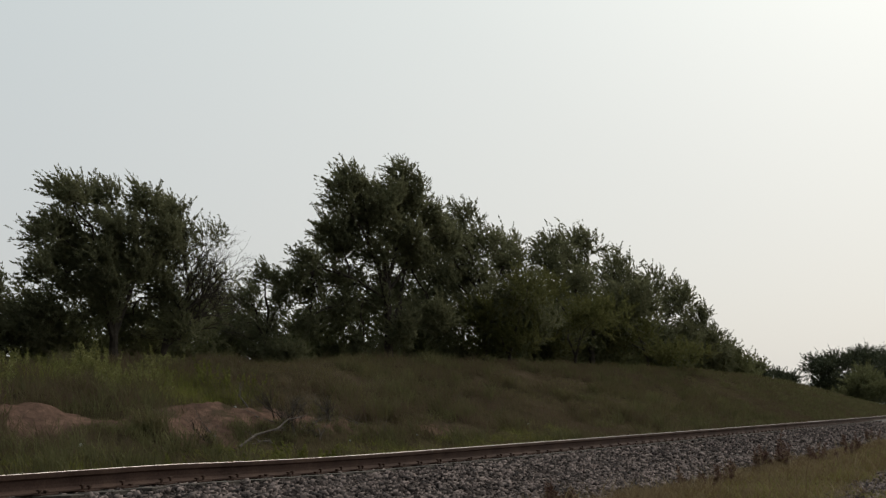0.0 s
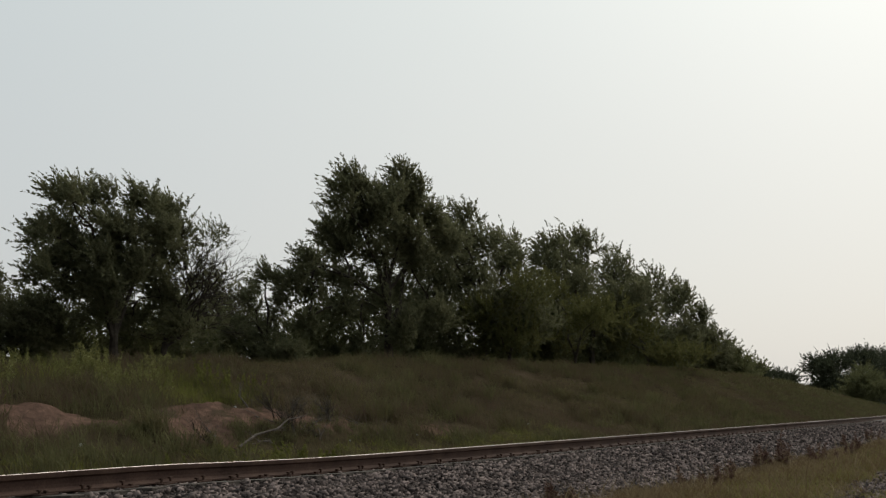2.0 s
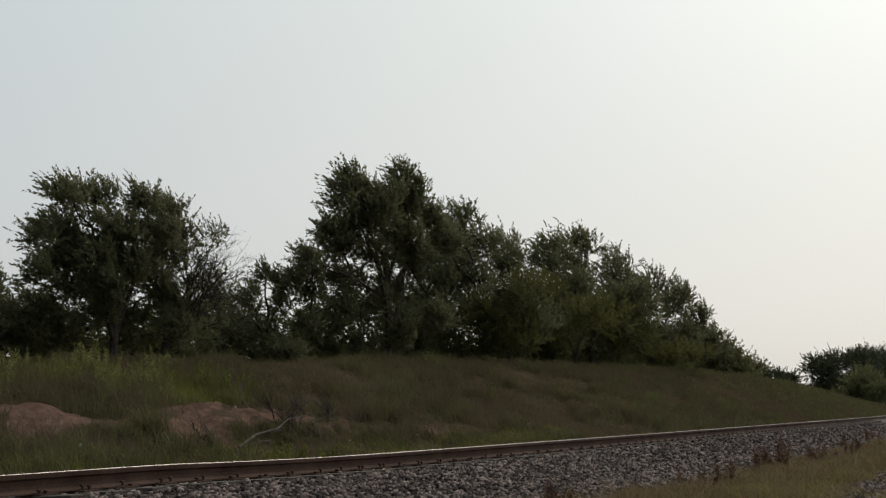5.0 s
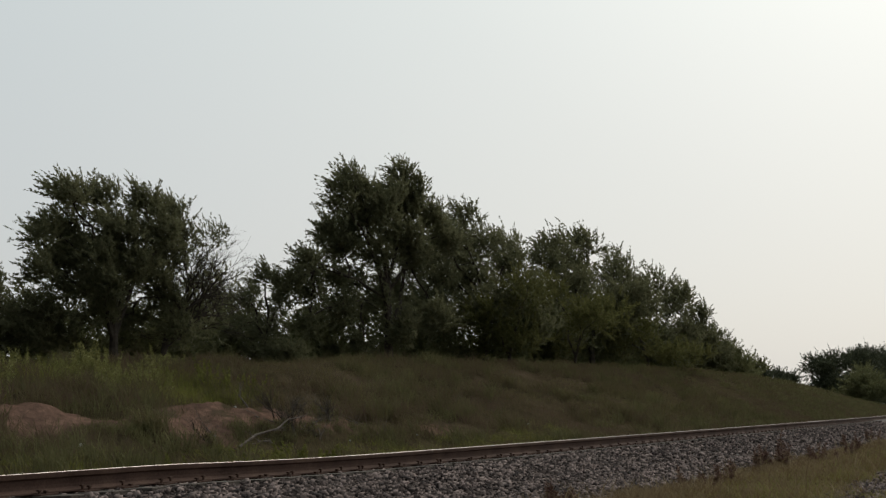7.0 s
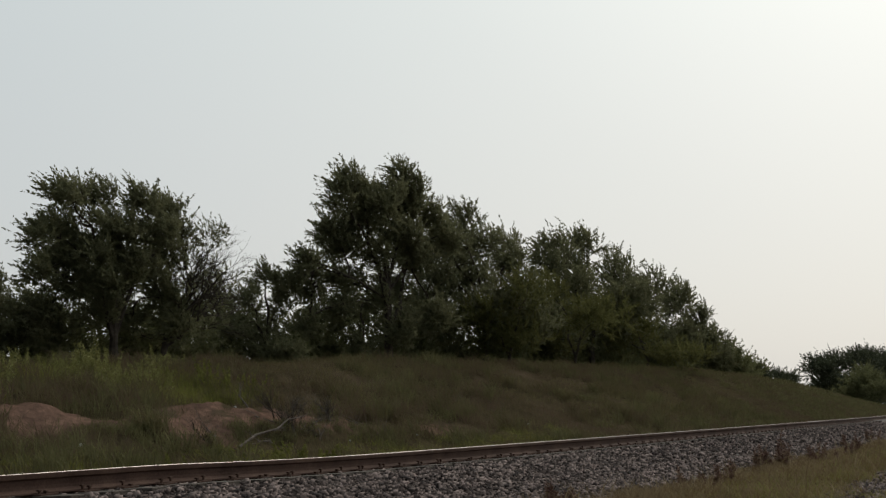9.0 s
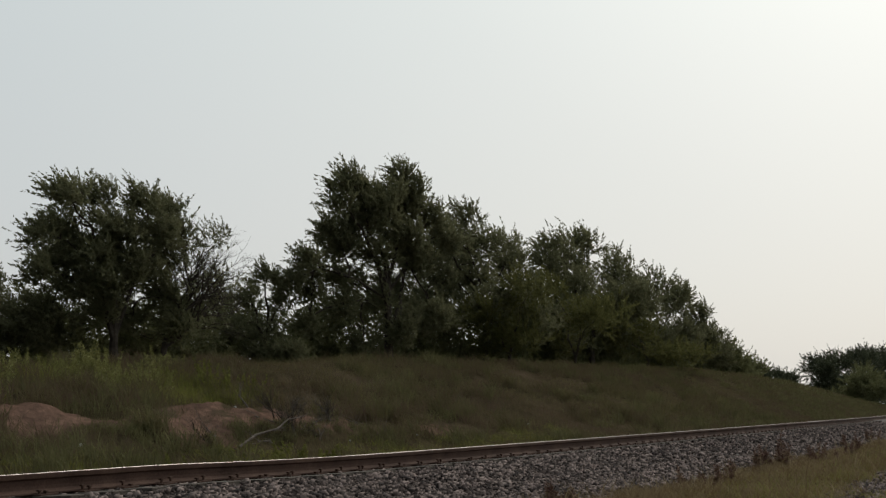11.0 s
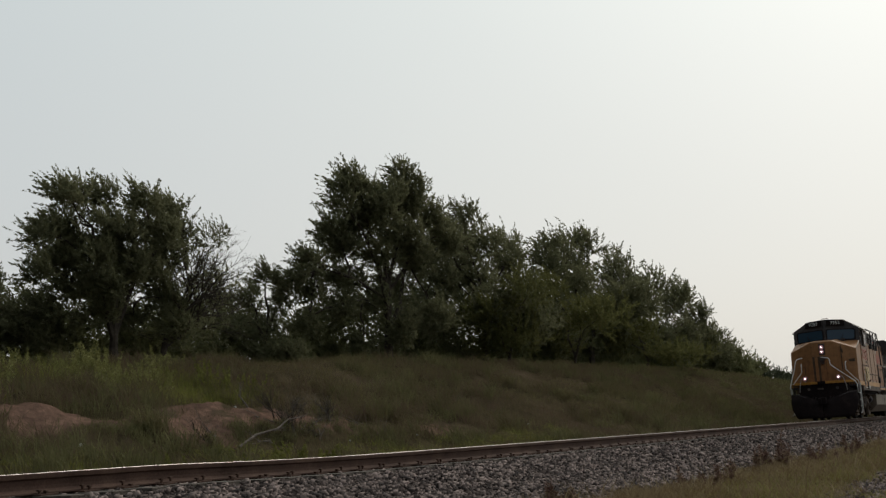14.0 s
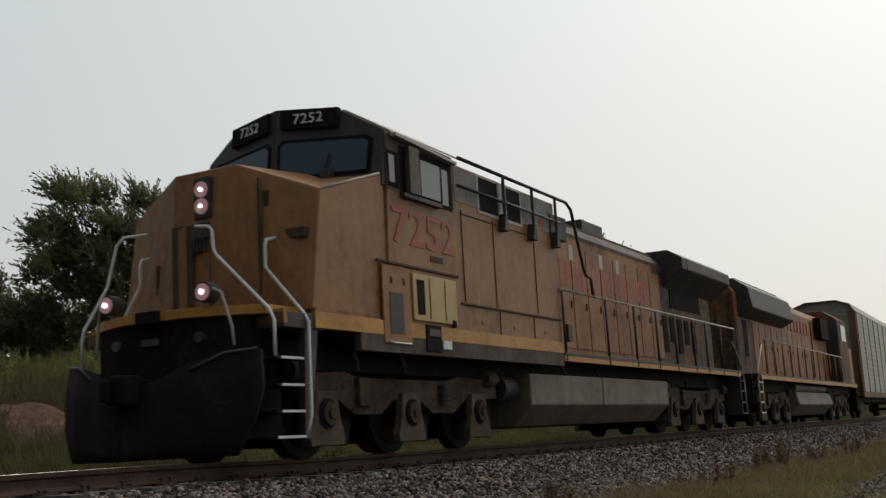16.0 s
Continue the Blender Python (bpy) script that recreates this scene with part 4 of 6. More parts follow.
YELLOW = material("faded_yellow_paint", [(0.25, (0.0914, 0.0329, 0.016)), (0.42, (0.2194, 0.0885, 0.035)), (0.58, (0.2827, 0.1215, 0.0466)), (0.8, (0.3656, 0.1679, 0.0757))], 0.9, 0.55, fine=9, streak=0.55, bump=0.05, bump_scale=30, spec=0.22)
YELLOW_CLEAN = material("cab_yellow_paint", [(0.25, (0.150, 0.067, 0.028)), (0.45, (0.248, 0.113, 0.042)), (0.6, (0.292, 0.136, 0.050)), (0.8, (0.350, 0.175, 0.073))], 0.7, 0.5, fine=7, streak=0.35, bump=0.05, bump_scale=30, spec=0.28)
ORANGE = material("orange_stripe_paint", [(0.25, (0.26, 0.11, 0.02)), (0.6, (0.46, 0.21, 0.028)), (0.8, (0.50, 0.26, 0.06))], 1.2, 0.5, fine=9, spec=0.4)
# near-black grime: the shade under the locomotives is put into this colour
SHADED_GRIME = material("shaded_oily_grime", [(0.25, (0.009, 0.006, 0.0055)), (0.6, (0.017, 0.0105, 0.009)), (0.85, (0.036, 0.023, 0.018))], 2.0, 0.75, fine=14, spec=0.1)
GREY = material("grey_paint", [(0.25, (0.052, 0.037, 0.029)), (0.55, (0.098, 0.073, 0.058)), (0.8, (0.145, 0.112, 0.090))], 1.1, 0.6, fine=10, streak=0.4, spec=0.3)
WORN_GREY = material("worn_grey_paint", [(0.25, (0.12, 0.10, 0.092)), (0.55, (0.215, 0.19, 0.178)), (0.8, (0.30, 0.27, 0.25))], 1.0, 0.6, fine=9, streak=0.4, spec=0.25)
PALE = material("pale_roof_paint", [(0.25, (0.28, 0.25, 0.21)), (0.55, (0.42, 0.38, 0.33)), (0.8, (0.52, 0.48, 0.42))], 1.3, 0.6, fine=10, spec=0.4)
SOOT = material("sooty_dark_paint", [(0.25, (0.025, 0.020, 0.019)), (0.55, (0.046, 0.037, 0.035)), (0.8, (0.075, 0.062, 0.056))], 1.4, 0.6, fine=12, spec=0.4)
BLACK = material("black_pilot_paint", [(0.25, (0.0096, 0.0068, 0.0068)), (0.6, (0.0176, 0.0121, 0.0115)), (0.85, (0.0416, 0.0284, 0.0243))], 2.0, 0.75, fine=14, bump=0.1, spec=0.06)
DUST = material("dusty_grey_steel", [(0.25, (0.028, 0.018, 0.0135)), (0.55, (0.074, 0.050, 0.036)), (0.8, (0.135, 0.096, 0.070))], 2.2, 0.8, fine=16, bump=0.15, spec=0.12)
DUST_PALE = material("pale_dusty_steel", [(0.25, (0.052, 0.037, 0.028)), (0.55, (0.112, 0.082, 0.062)), (0.8, (0.18, 0.138, 0.106))], 2.4, 0.85, fine=16, bump=0.15, spec=0.1)
TANK = material("tank_paint", [(0.25, (0.095, 0.072, 0.05)), (0.55, (0.155, 0.122, 0.09)), (0.8, (0.205, 0.168, 0.128))], 1.2, 0.6, fine=8, streak=0.35, spec=0.2)
RED = material("faded_red_lettering", [(0.3, (0.30, 0.060, 0.045)), (0.7, (0.40, 0.115, 0.080))], 3.0, 0.6, fine=20, spec=0.3)
WHITE = material("white_paint", [(0.3, (0.52, 0.51, 0.48)), (0.7, (0.72, 0.71, 0.68))], 3.0, 0.5, fine=20, spec=0.4)
OCHRE = material("new_yellow_door", [(0.3, (0.396, 0.2584, 0.0864)), (0.7, (0.4752, 0.3264, 0.1296))], 2.0, 0.5, fine=12, spec=0.4)
SEAM = material("dark_seam", [(0.3, (0.05, 0.035, 0.022)), (0.7, (0.09, 0.06, 0.04))], 4.0, 0.8, spec=0.2)
# wheel steel darkened too, for the shade behind the side frames
STEEL = material("shaded_wheel_steel", [(0.3, (0.009, 0.0068, 0.006)), (0.7, (0.020, 0.0155, 0.013))], 5.0, 0.8, 0.0, fine=20, spec=0.15)
SOOT_BROWN = material("grimy_brown_paint", [(0.25, (0.040, 0.028, 0.023)), (0.5, (0.085, 0.060, 0.049)), (0.8, (0.15, 0.11, 0.088))], 0.9, 0.7, fine=8, streak=0.5, spec=0.15)
SOOTY_YELLOW = material("sooty_yellow_paint", [(0.25, (0.026, 0.018, 0.013)), (0.45, (0.078, 0.046, 0.027)), (0.62, (0.155, 0.080, 0.040)), (0.8, (0.23, 0.115, 0.054))], 0.7, 0.65, fine=6, streak=0.7, spec=0.15)
BROWN = material("rust_brown_paint", [(0.25, (0.10, 0.05, 0.03)), (0.55, (0.17, 0.085, 0.05)), (0.8, (0.24, 0.13, 0.08))], 1.2, 0.7, fine=10, spec=0.3)
CAR_GREY = material("galvanised_panel", [(0.25, (0.22, 0.21, 0.165)), (0.55, (0.32, 0.305, 0.24)), (0.8, (0.40, 0.385, 0.31))], 1.0, 0.5, 0.3, fine=9)
LAMP_GLOW = glow("headlight_glow", (1.0, 0.86, 0.86), 6.0)
# reflectors emit faintly, in place of the bulb's light they would throw back
REFLECTOR_GLOW = glow("reflector_glow", (0.42, 0.24, 0.25), 0.24)


def glass(name, tint, rough=0.08):
    m = bpy.data.materials.new(name)
    m.use_nodes = True
    b = m.node_tree.nodes["Principled BSDF"]
    b.inputs["Base Color"].default_value = (*tint, 1)
    b.inputs["Roughness"].default_value, b.inputs["IOR"].default_value = rough, 1.5
    b.inputs["Specular IOR Level"].default_value = 0.6
    return m


PANE = glass("dark_cab_glass", (0.022, 0.045, 0.070))
PANE_SIDE = glass("hazy_side_glass", (0.13, 0.13, 0.125), 0.2)


def block(name, parent, mat, x0, x1, y0, y1, z0, z1, bevel=0.012, label=""):
    bm = bmesh.new()
    box(bm, x0, x1, y0, y1, z0, z1, bevel)
    return part(name, bm, mat, parent, label)


def bar(name, parent, mat, pts, r=0.019, label="", sides=8):
    bm = bmesh.new()
    tube(bm, pts, r, sides)
    return part(name, bm, mat, parent, label, smooth=True)


def solid(bm, rings):
    """Closes a body through rings of equally many points."""
    vs = [[bm.verts.new(p) for p in ring] for ring in rings]
    n = len(vs[0])
    for a, b in zip(vs[:-1], vs[1:]):
        for k in range(n):
            bm.faces.new((a[k], a[(k + 1) % n], b[(k + 1) % n], b[k]))
    return vs


def lettering(text, parent, mat, m, size, depth=0.004, name="numerals", stretch=1.0):
    """Characters in the built-in font as a thin raised mesh."""
    cu = bpy.data.curves.new(name, "FONT")
    cu.body, cu.size, cu.extrude, cu.align_x, cu.align_y = text, size, depth, "CENTER", "CENTER"
    cu.offset = size * 0.004
    cu.space_character = 1.08
    tmp = new("tmp", cu)
    me = bpy.data.meshes.new_from_object(tmp.evaluated_get(bpy.context.evaluated_depsgraph_get()))
    bpy.data.objects.remove(tmp)
    me.materials.clear()
    me.materials.append(mat)
    ob = new(name, me)
    ob.parent = parent
    ob.matrix_basis = m @ Matrix.Diagonal((stretch, 1, 1, 1))
    return ob


WHEELSETS = []


def wheelset(parent, x, r=0.53):
    bm = bmesh.new()
    disc(bm, (0, 0, 0), 0.09, 2.2, "y", 12)
    for y in (-0.76, 0.76):
        s = 1 if y > 0 else -1
        disc(bm, (0, y, 0), r, 0.12, "y", 40)
        disc(bm, (0, y - s * 0.075, 0), r + 0.026, 0.03, "y", 40)
        disc(bm, (0, y + s * 0.065, 0), r * 0.78, 0.02, "y", 32, r * 0.72)
        disc(bm, (0, y + s * 0.09, 0), 0.16, 0.08, "y", 20)
        for k in range(4):
            a = k * math.pi / 2
            box(bm, math.cos(a) * 0.3 - 0.03, math.cos(a) * 0.3 + 0.03, y + s * 0.06, y + s * 0.085, math.sin(a) * 0.3 - 0.03, math.sin(a) * 0.3 + 0.03)
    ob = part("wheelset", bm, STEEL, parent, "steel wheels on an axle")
    ob.location = (x, 0, r)
    WHEELSETS.append((ob, x, r))
    return ob


def truck(parent, axles, reach=0.75, near=1.14):
    """A three-axle bogie: side frames with hanging journal boxes, brake cylinders and springs."""
    x0, x1 = axles[0] - 0.6 * reach, axles[-1] + reach
    for s in (-1, 1):
        bm = bmesh.new()
        mid = [(x0, 0.90), (x0 + 0.15, 1.02), (axles[0] + 0.5, 1.05), (axles[0] + 0.85, 0.98), (axles[1] - 0.2, 0.98), (axles[1] + 0.3, 0.98), (axles[2] - 0.9, 0.98), (axles[2] - 0.5, 1.05), (x1 - 0.15, 1.02), (x1, 0.90),
               (x1, 0.74), (axles[2] + 0.3, 0.72), (axles[2] - 0.35, 0.70), (axles[2] - 0.7, 0.52), (axles[1] + 0.7, 0.52), (axles[1] + 0.35, 0.70), (axles[1] - 0.35, 0.70), (axles[1] - 0.7, 0.52), (axles[0] + 0.7, 0.52), (axles[0] + 0.35, 0.70), (axles[0] - 0.3, 0.72), (x0, 0.74)]
        prism(bm, mid, s * (near - 0.14), s * (near - 0.02), "y")
        fr = part("side_frame", bm, DUST, parent, "dusty cast steel side frame")
        for a in axles:
            bm = bmesh.new()
            prism(bm, [(a - 0.22, 0.80), (a + 0.22, 0.80), (a + 0.27, 0.50), (a + 0.36, 0.24), (a + 0.34, 0.15), (a - 0.34, 0.15), (a - 0.36, 0.24), (a - 0.27, 0.50)], s * (near - 0.06), s * (near + 0.05), "y", 0.012)
            part("journal_box", bm, DUST_PALE, fr, "pale dusty journal box")
            # a flat dark disc whose colour holds the shade of the bearing's recess
            bm = bmesh.new()
            disc(bm, (a, s * (near + 0.055), 0.53), 0.185, 0.03, "y", 24)
            part("bearing_ring", bm, SHADED_GRIME, fr, "dark ring painted as a shaded recess")
            bm = bmesh.new()
            disc(bm, (a, s * (near + 0.085), 0.53), 0.145, 0.05, "y", 24)
            disc(bm, (a, s * (near + 0.12), 0.53), 0.06, 0.03, "y", 14)
            part("bearing_cap", bm, DUST, fr)
        for a in (axles[0] - 0.55, axles[2] + 0.45):
            bm = bmesh.new()
            disc(bm, (a, s * (near - 0.02), 1.03), 0.125, 0.3, "x", 18)
            disc(bm, (a + 0.18, s * (near - 0.02), 1.03), 0.06, 0.3, "x", 12)
            part("brake_cylinder", bm, DUST, fr, "dusty brake cylinder")
        bm = bmesh.new()
        box(bm, axles[0] + 0.72, axles[0] + 1.05, s * (near - 0.02), s * (near + 0.06), 0.62, 0.98, 0.01)
        part("bracket", bm, DUST, fr)
        bm = bmesh.new()
        for k in range(5):
            disc(bm, ((axles[1] + axles[2]) / 2 - 0.05, s * (near + 0.01), 0.66 + k * 0.06), 0.10, 0.03, "z", 16)
        part("spring", bm, SOOT, fr)
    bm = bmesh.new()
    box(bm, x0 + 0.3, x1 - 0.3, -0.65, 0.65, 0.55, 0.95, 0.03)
    part("bolster", bm, SHADED_GRIME, parent)
    # motors and rigging added between the wheels to block light passing underneath
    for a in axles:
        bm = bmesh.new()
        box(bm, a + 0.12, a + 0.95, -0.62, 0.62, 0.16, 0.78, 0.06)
        part("traction_motor", bm, SHADED_GRIME, parent)
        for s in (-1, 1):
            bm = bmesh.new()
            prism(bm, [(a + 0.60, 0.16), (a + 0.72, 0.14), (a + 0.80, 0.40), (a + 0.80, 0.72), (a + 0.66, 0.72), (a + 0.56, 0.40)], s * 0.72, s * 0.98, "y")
            part("brake_rigging", bm, SHADED_GRIME, parent)
        wheelset(parent, a)


def coupler(parent, x, way):
    bm = bmesh.new()
    box(bm, x, x + way * 0.55, -0.11, 0.11, 0.76, 0.98, 0.02)
    box(bm, x + way * 0.45, x + way * 0.75, -0.17, 0.14, 0.70, 1.02, 0.04)
    box(bm, x + way * 0.6, x + way * 0.82, 0.02, 0.16, 0.74, 0.98, 0.03)
    part("coupler", bm, BLACK, parent, "black steel knuckle coupler")


def lead_locomotive():
    t = thing("locomotive", "faded yellow diesel locomotive with lit headlights and grey roof", "locomotive", "cars of the train")
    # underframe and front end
    block("underframe", t, SHADED_GRIME, -0.25, 20.6, -1.05, 1.05, 1.05, 1.42, 0.02)
    # nose: a faceted front with a raised middle
    bm = bmesh.new()

    def nose_ring(front):
        pts = [(-1.47, 1.72), (-1.47, 3.2), (-0.48, 3.6), (0.48, 3.6), (1.47, 3.2), (1.47, 1.72), (0.48, 1.72), (-0.48, 1.72)]
        if front:
            return [((0.40 if z > 2 else 0.16) if abs(y) > 1 else (0.05 if z > 2 else -0.06), y, z) for y, z in pts]
        return [(1.87, y, z + (0.45 if abs(y) > 1 else 0.18) if z > 2 else z) for y, z in pts]
    r = solid(bm, [nose_ring(True), nose_ring(False)])
    f = r[0]
    bm.faces.new((f[0], f[7], f[2], f[1]))
    bm.faces.new((f[7], f[6], f[3], f[2]))
    bm.faces.new((f[6], f[5], f[4], f[3]))
    bmesh.ops.recalc_face_normals(bm, faces=bm.faces[:])
    es = [e for e in bm.edges if len(e.link_faces) == 2]
    bmesh.ops.bevel(bm, geom=es, offset=0.022, segments=2, affect="EDGES", profile=0.6)
    nose = part("nose", bm, YELLOW_CLEAN, t, "faded yellow faceted nose")

    def face_x(y, z):
        k = (z - 1.72) / 1.7
        inner, outer = -0.06 + 0.11 * k, 0.16 + 0.26 * k
        return inner if abs(y) < 0.48 else inner + (outer - inner) * (abs(y) - 0.48) / 0.99
    # headlight housing and door in the middle of the nose
    block("headlight_housing", nose, SOOT, -0.02, 0.12, -0.13, 0.13, 2.98, 3.5, 0.015, "dark recessed headlight housing")
    for z in (3.34, 3.13):
        bm = bmesh.new()
        disc(bm, (-0.025, 0, z), 0.10, 0.03, "x", 24)
        lamp = part("headlight", bm, REFLECTOR_GLOW, nose, "lit round headlight")
        bm = bmesh.new()
        disc(bm, (-0.045, 0.0, z), 0.024, 0.02, "x", 18)
        part("bulb", bm, LAMP_GLOW, lamp)
    block("nose_door", nose, YELLOW_CLEAN, -0.075, 0.0, 0.21, 0.34, 1.78, 2.88, 0.006)
    block("door_recess", nose, SEAM, -0.07, 0.01, 0.12, 0.21, 1.78, 2.9, 0.004)
    block("door_recess", nose, SEAM, -0.07, 0.01, 0.34, 0.44, 1.78, 2.9, 0.004)
    bar("door_edge", nose, SEAM, [(-0.068, 0.44, 2.9), (-0.068, -0.16, 2.9), (-0.072, -0.16, 1.8)], 0.008)
    block("grille_plate", nose, GREY, -0.07, 0.02, -0.1, 0.13, 2.72, 2.92, 0.01)
    for k in range(4):
        block("grille_slot", nose, SOOT, -0.078, 0.0, -0.07 + k * 0.05, -0.05 + k * 0.05, 2.55, 2.78, 0.002)
    block("nose_seam", nose, SEAM, face_x(-0.62, 2.6) - 0.018, face_x(-0.62, 2.6) + 0.05, -0.85, -0.82, 1.74, 3.36, 0.002)
    block("latch", nose, SEAM, face_x(-0.85, 3.1) - 0.04, face_x(-0.85, 3.1) + 0.1, -0.90, -0.83, 3.02, 3.22, 0.01)
    block("name_plate", nose, SEAM, face_x(-1.2, 2.66) - 0.05, face_x(-1.2, 2.66) + 0.08, -1.38, -1.0, 2.60, 2.72, 0.008)
    block("nose_seam", nose, SEAM, face_x(0.82, 2.6) - 0.018, face_x(0.82, 2.6) + 0.05, 0.82, 0.85, 1.74, 2.5, 0.002)
    # the edge's highlight, drawn as a pale bar on the near side only
    bar("nose_edge_highlight", nose, PALE, [(0.45, -1.468, 3.215), (1.78, -1.468, 3.645)], 0.016, "painted pale highlight along the nose edge")
    # cab
    bm = bmesh.new()

    def cab_x(y, z):
        return 1.42 + 0.28 * abs(y) + 0.12 * max(0.0, z - 3.4)
    ring = [(-1.5, 1.5), (-1.5, 4.25), (-0.8, 4.66), (0, 4.72), (0.8, 4.66), (1.5, 4.25), (1.5, 1.5), (0, 1.5)]
    r = solid(bm, [[(cab_x(y, z), y, z) for y, z in ring], [(3.82, y, z) for y, z in ring]])
    f = r[0]
    bm.faces.new((f[0], f[7], f[3], f[2], f[1]))
    bm.faces.new((f[7], f[6], f[5], f[4], f[3]))
    bm.faces.new(list(reversed(r[1])))
    bmesh.ops.recalc_face_normals(bm, faces=bm.faces[:])
    bmesh.ops.bevel(bm, geom=bm.edges[:], offset=0.02, segments=2, affect="EDGES", profile=0.6)
    cab = part("cab", bm, YELLOW_CLEAN, t, "faded yellow driver's cab")
    for s in (-1, 1):
        def face(pts, name, mat, out, thick, label="", parent=cab):
            bm = bmesh.new()
            a = [bm.verts.new((cab_x(y, z) - out, s * y, z)) for y, z in pts]
            b = [bm.verts.new((cab_x(y, z) - out + thick, s * y, z)) for y, z in pts]
            n = len(pts)
            bm.faces.new(a)
            bm.faces.new(list(reversed(b)))
            for i in range(n):
                bm.faces.new((a[i], a[(i + 1) % n], b[(i + 1) % n], b[i]))
            bmesh.ops.recalc_face_normals(bm, faces=bm.faces[:])
            return part(name, bm, mat, parent, label)
        hood = face([(0.005, 3.5), (1.49, 3.5), (1.49, 4.26), (0.81, 4.675), (0.005, 4.73)], "cab_front", SOOT, 0.03, 0.06, "dark grey painted cab front")
        face([(0.06, 3.70), (1.33, 3.68), (1.36, 4.16), (1.28, 4.22), (0.12, 4.27), (0.06, 4.2)], "window_frame", BLACK, 0.045, 0.02, parent=hood)
        face([(0.11, 3.745), (1.28, 3.73), (1.30, 4.12), (1.24, 4.17), (0.17, 4.22), (0.11, 4.16)], "windscreen", PANE, 0.055, 0.02, "dark blue reflecting windscreen", parent=hood)
        face([(0.11, 4.42), (0.90, 4.38), (0.90, 4.65), (0.11, 4.70)], "number_board", BLACK, 0.10, 0.08, "black number board", parent=hood)
        yaw = math.atan2(0.28, 1.0)
        m = Matrix.Translation((cab_x(0.5, 4.54) - 0.112, s * 0.5, 4.535)) @ Matrix.Rotation(radians(-90) + (yaw if s < 0 else -yaw), 4, "Z") @ Matrix.Rotation(radians(83.2), 4, "X")
        lettering("7252", hood, WHITE, m, 0.205)
        bar("wiper", hood, BLACK, [(cab_x(0.7, 3.66) - 0.09, s * 0.7, 3.64), (cab_x(0.75, 3.9) - 0.08, s * 0.82, 4.0)], 0.012)
    block("window_heater", cab, SOOT, 1.52, 1.7, -0.85, -0.7, 3.6, 3.78, 0.02)
    bm = bmesh.new()
    prism(bm, [(-1.53, 4.245), (-0.81, 4.672), (0, 4.735), (0.81, 4.672), (1.53, 4.245), (1.53, 4.275), (0.82, 4.70), (0, 4.765), (-0.82, 4.70), (-1.53, 4.275)], 2.02, 3.9, "x")
    part("cab_roof", bm, PALE, cab, "pale weathered cab roof")
    for s in (-1, 1):
        y0, y1 = s * 1.5, s * 1.515
        block("window_surround", cab, SOOT_BROWN, 1.9, 3.80, y0, s * 1.508, 3.46, 4.22, 0.003, "sooty band round the windows")
        block("window_frame", cab, BLACK, 1.92, 2.22, y0, y1, 3.50, 4.0, 0.004)
        block("side_window", cab, PANE_SIDE, 1.96, 2.10, y0, s * 1.522, 3.56, 3.94, 0.003, "narrow side window")
        block("wind_deflector", cab, GREY, 2.38, 2.66, s * 1.52, s * 1.60, 3.46, 4.12, 0.01, "grey wind deflector beside the window")
        block("window_frame", cab, BLACK, 2.24, 3.74, y0, s * 1.512, 3.42, 4.12, 0.004)
        block("side_window", cab, PANE_SIDE, 2.80, 3.36, y0, s * 1.53, 3.50, 4.02, 0.004, "sliding side window")
        block("side_window", cab, PANE_SIDE, 3.42, 3.60, y0, s * 1.525, 3.47, 4.0, 0.004)
        block("arm_rest", cab, SOOT, 2.25, 3.3, s * 1.5, s * 1.58, 3.39, 3.45, 0.01)
        bm = bmesh.new()
        prism(bm, [(2.05, 4.24), (3.78, 4.16), (3.78, 4.12), (2.05, 4.20)], s * 1.45, s * 1.60, "y")
        part("sun_visor", bm, PALE, cab, "pale hinged sun visor")
        lettering("7252", cab, RED, Matrix.Translation((2.85, s * 1.507, 2.97)) @ (Matrix.Rotation(radians(90), 4, "X") if s < 0 else Matrix.Rotation(radians(180), 4, "Z") @ Matrix.Rotation(radians(90), 4, "X")), 0.70, name="road_number", stretch=1.22)
    # side body under and behind the cab
    for s in (-1, 1):
        o = s * 1.5
        block("side_stripe", t, ORANGE, 0.16, 7.62, s * 1.46, s * 1.512, 1.5, 1.69, 0.004, "orange stripe along the sill")
        block("side_skirt", t, SOOT_BROWN, 1.12, 7.62, s * 1.40, s * 1.508, 1.28, 1.5, 0.006, "grimy brown side skirt")
        block("floor_panel", t, YELLOW, 0.2, 1.62, s * 1.30, s * 1.49, 1.69, 1.75, 0.004)
    block("drip_rail", cab, SEAM, 1.54, 3.78, -1.53, -1.5, 2.44, 2.475, 0.004)
    hatch = block("battery_hatch", cab, YELLOW_CLEAN, 1.66, 2.36, -1.52, -1.49, 1.40, 2.42, 0.008)
    block("hatch_grille", hatch, SOOT, 1.82, 2.16, -1.528, -1.51, 1.53, 2.07, 0.004, "dark ventilation grille")
    for x in (1.86, 2.18):
        block("hatch_latch", hatch, SEAM, x, x + 0.035, -1.532, -1.515, 2.18, 2.27, 0.004)
    bar("grab_iron", hatch, WHITE, [(1.78, -1.525, 1.42), (1.80, -1.57, 1.40), (2.24, -1.57, 1.40), (2.26, -1.525, 1.42)], 0.012)
    door = block("equipment_door", cab, OCHRE, 2.42, 3.66, -1.535, -1.49, 1.74, 2.38, 0.012, "repainted bright yellow equipment door")
    block("door_window", door, BLACK, 2.52, 2.72, -1.545, -1.52, 1.82, 2.30, 0.01)
    block("door_rib", door, SEAM, 2.86, 2.88, -1.541, -1.52, 1.78, 2.34, 0.002)
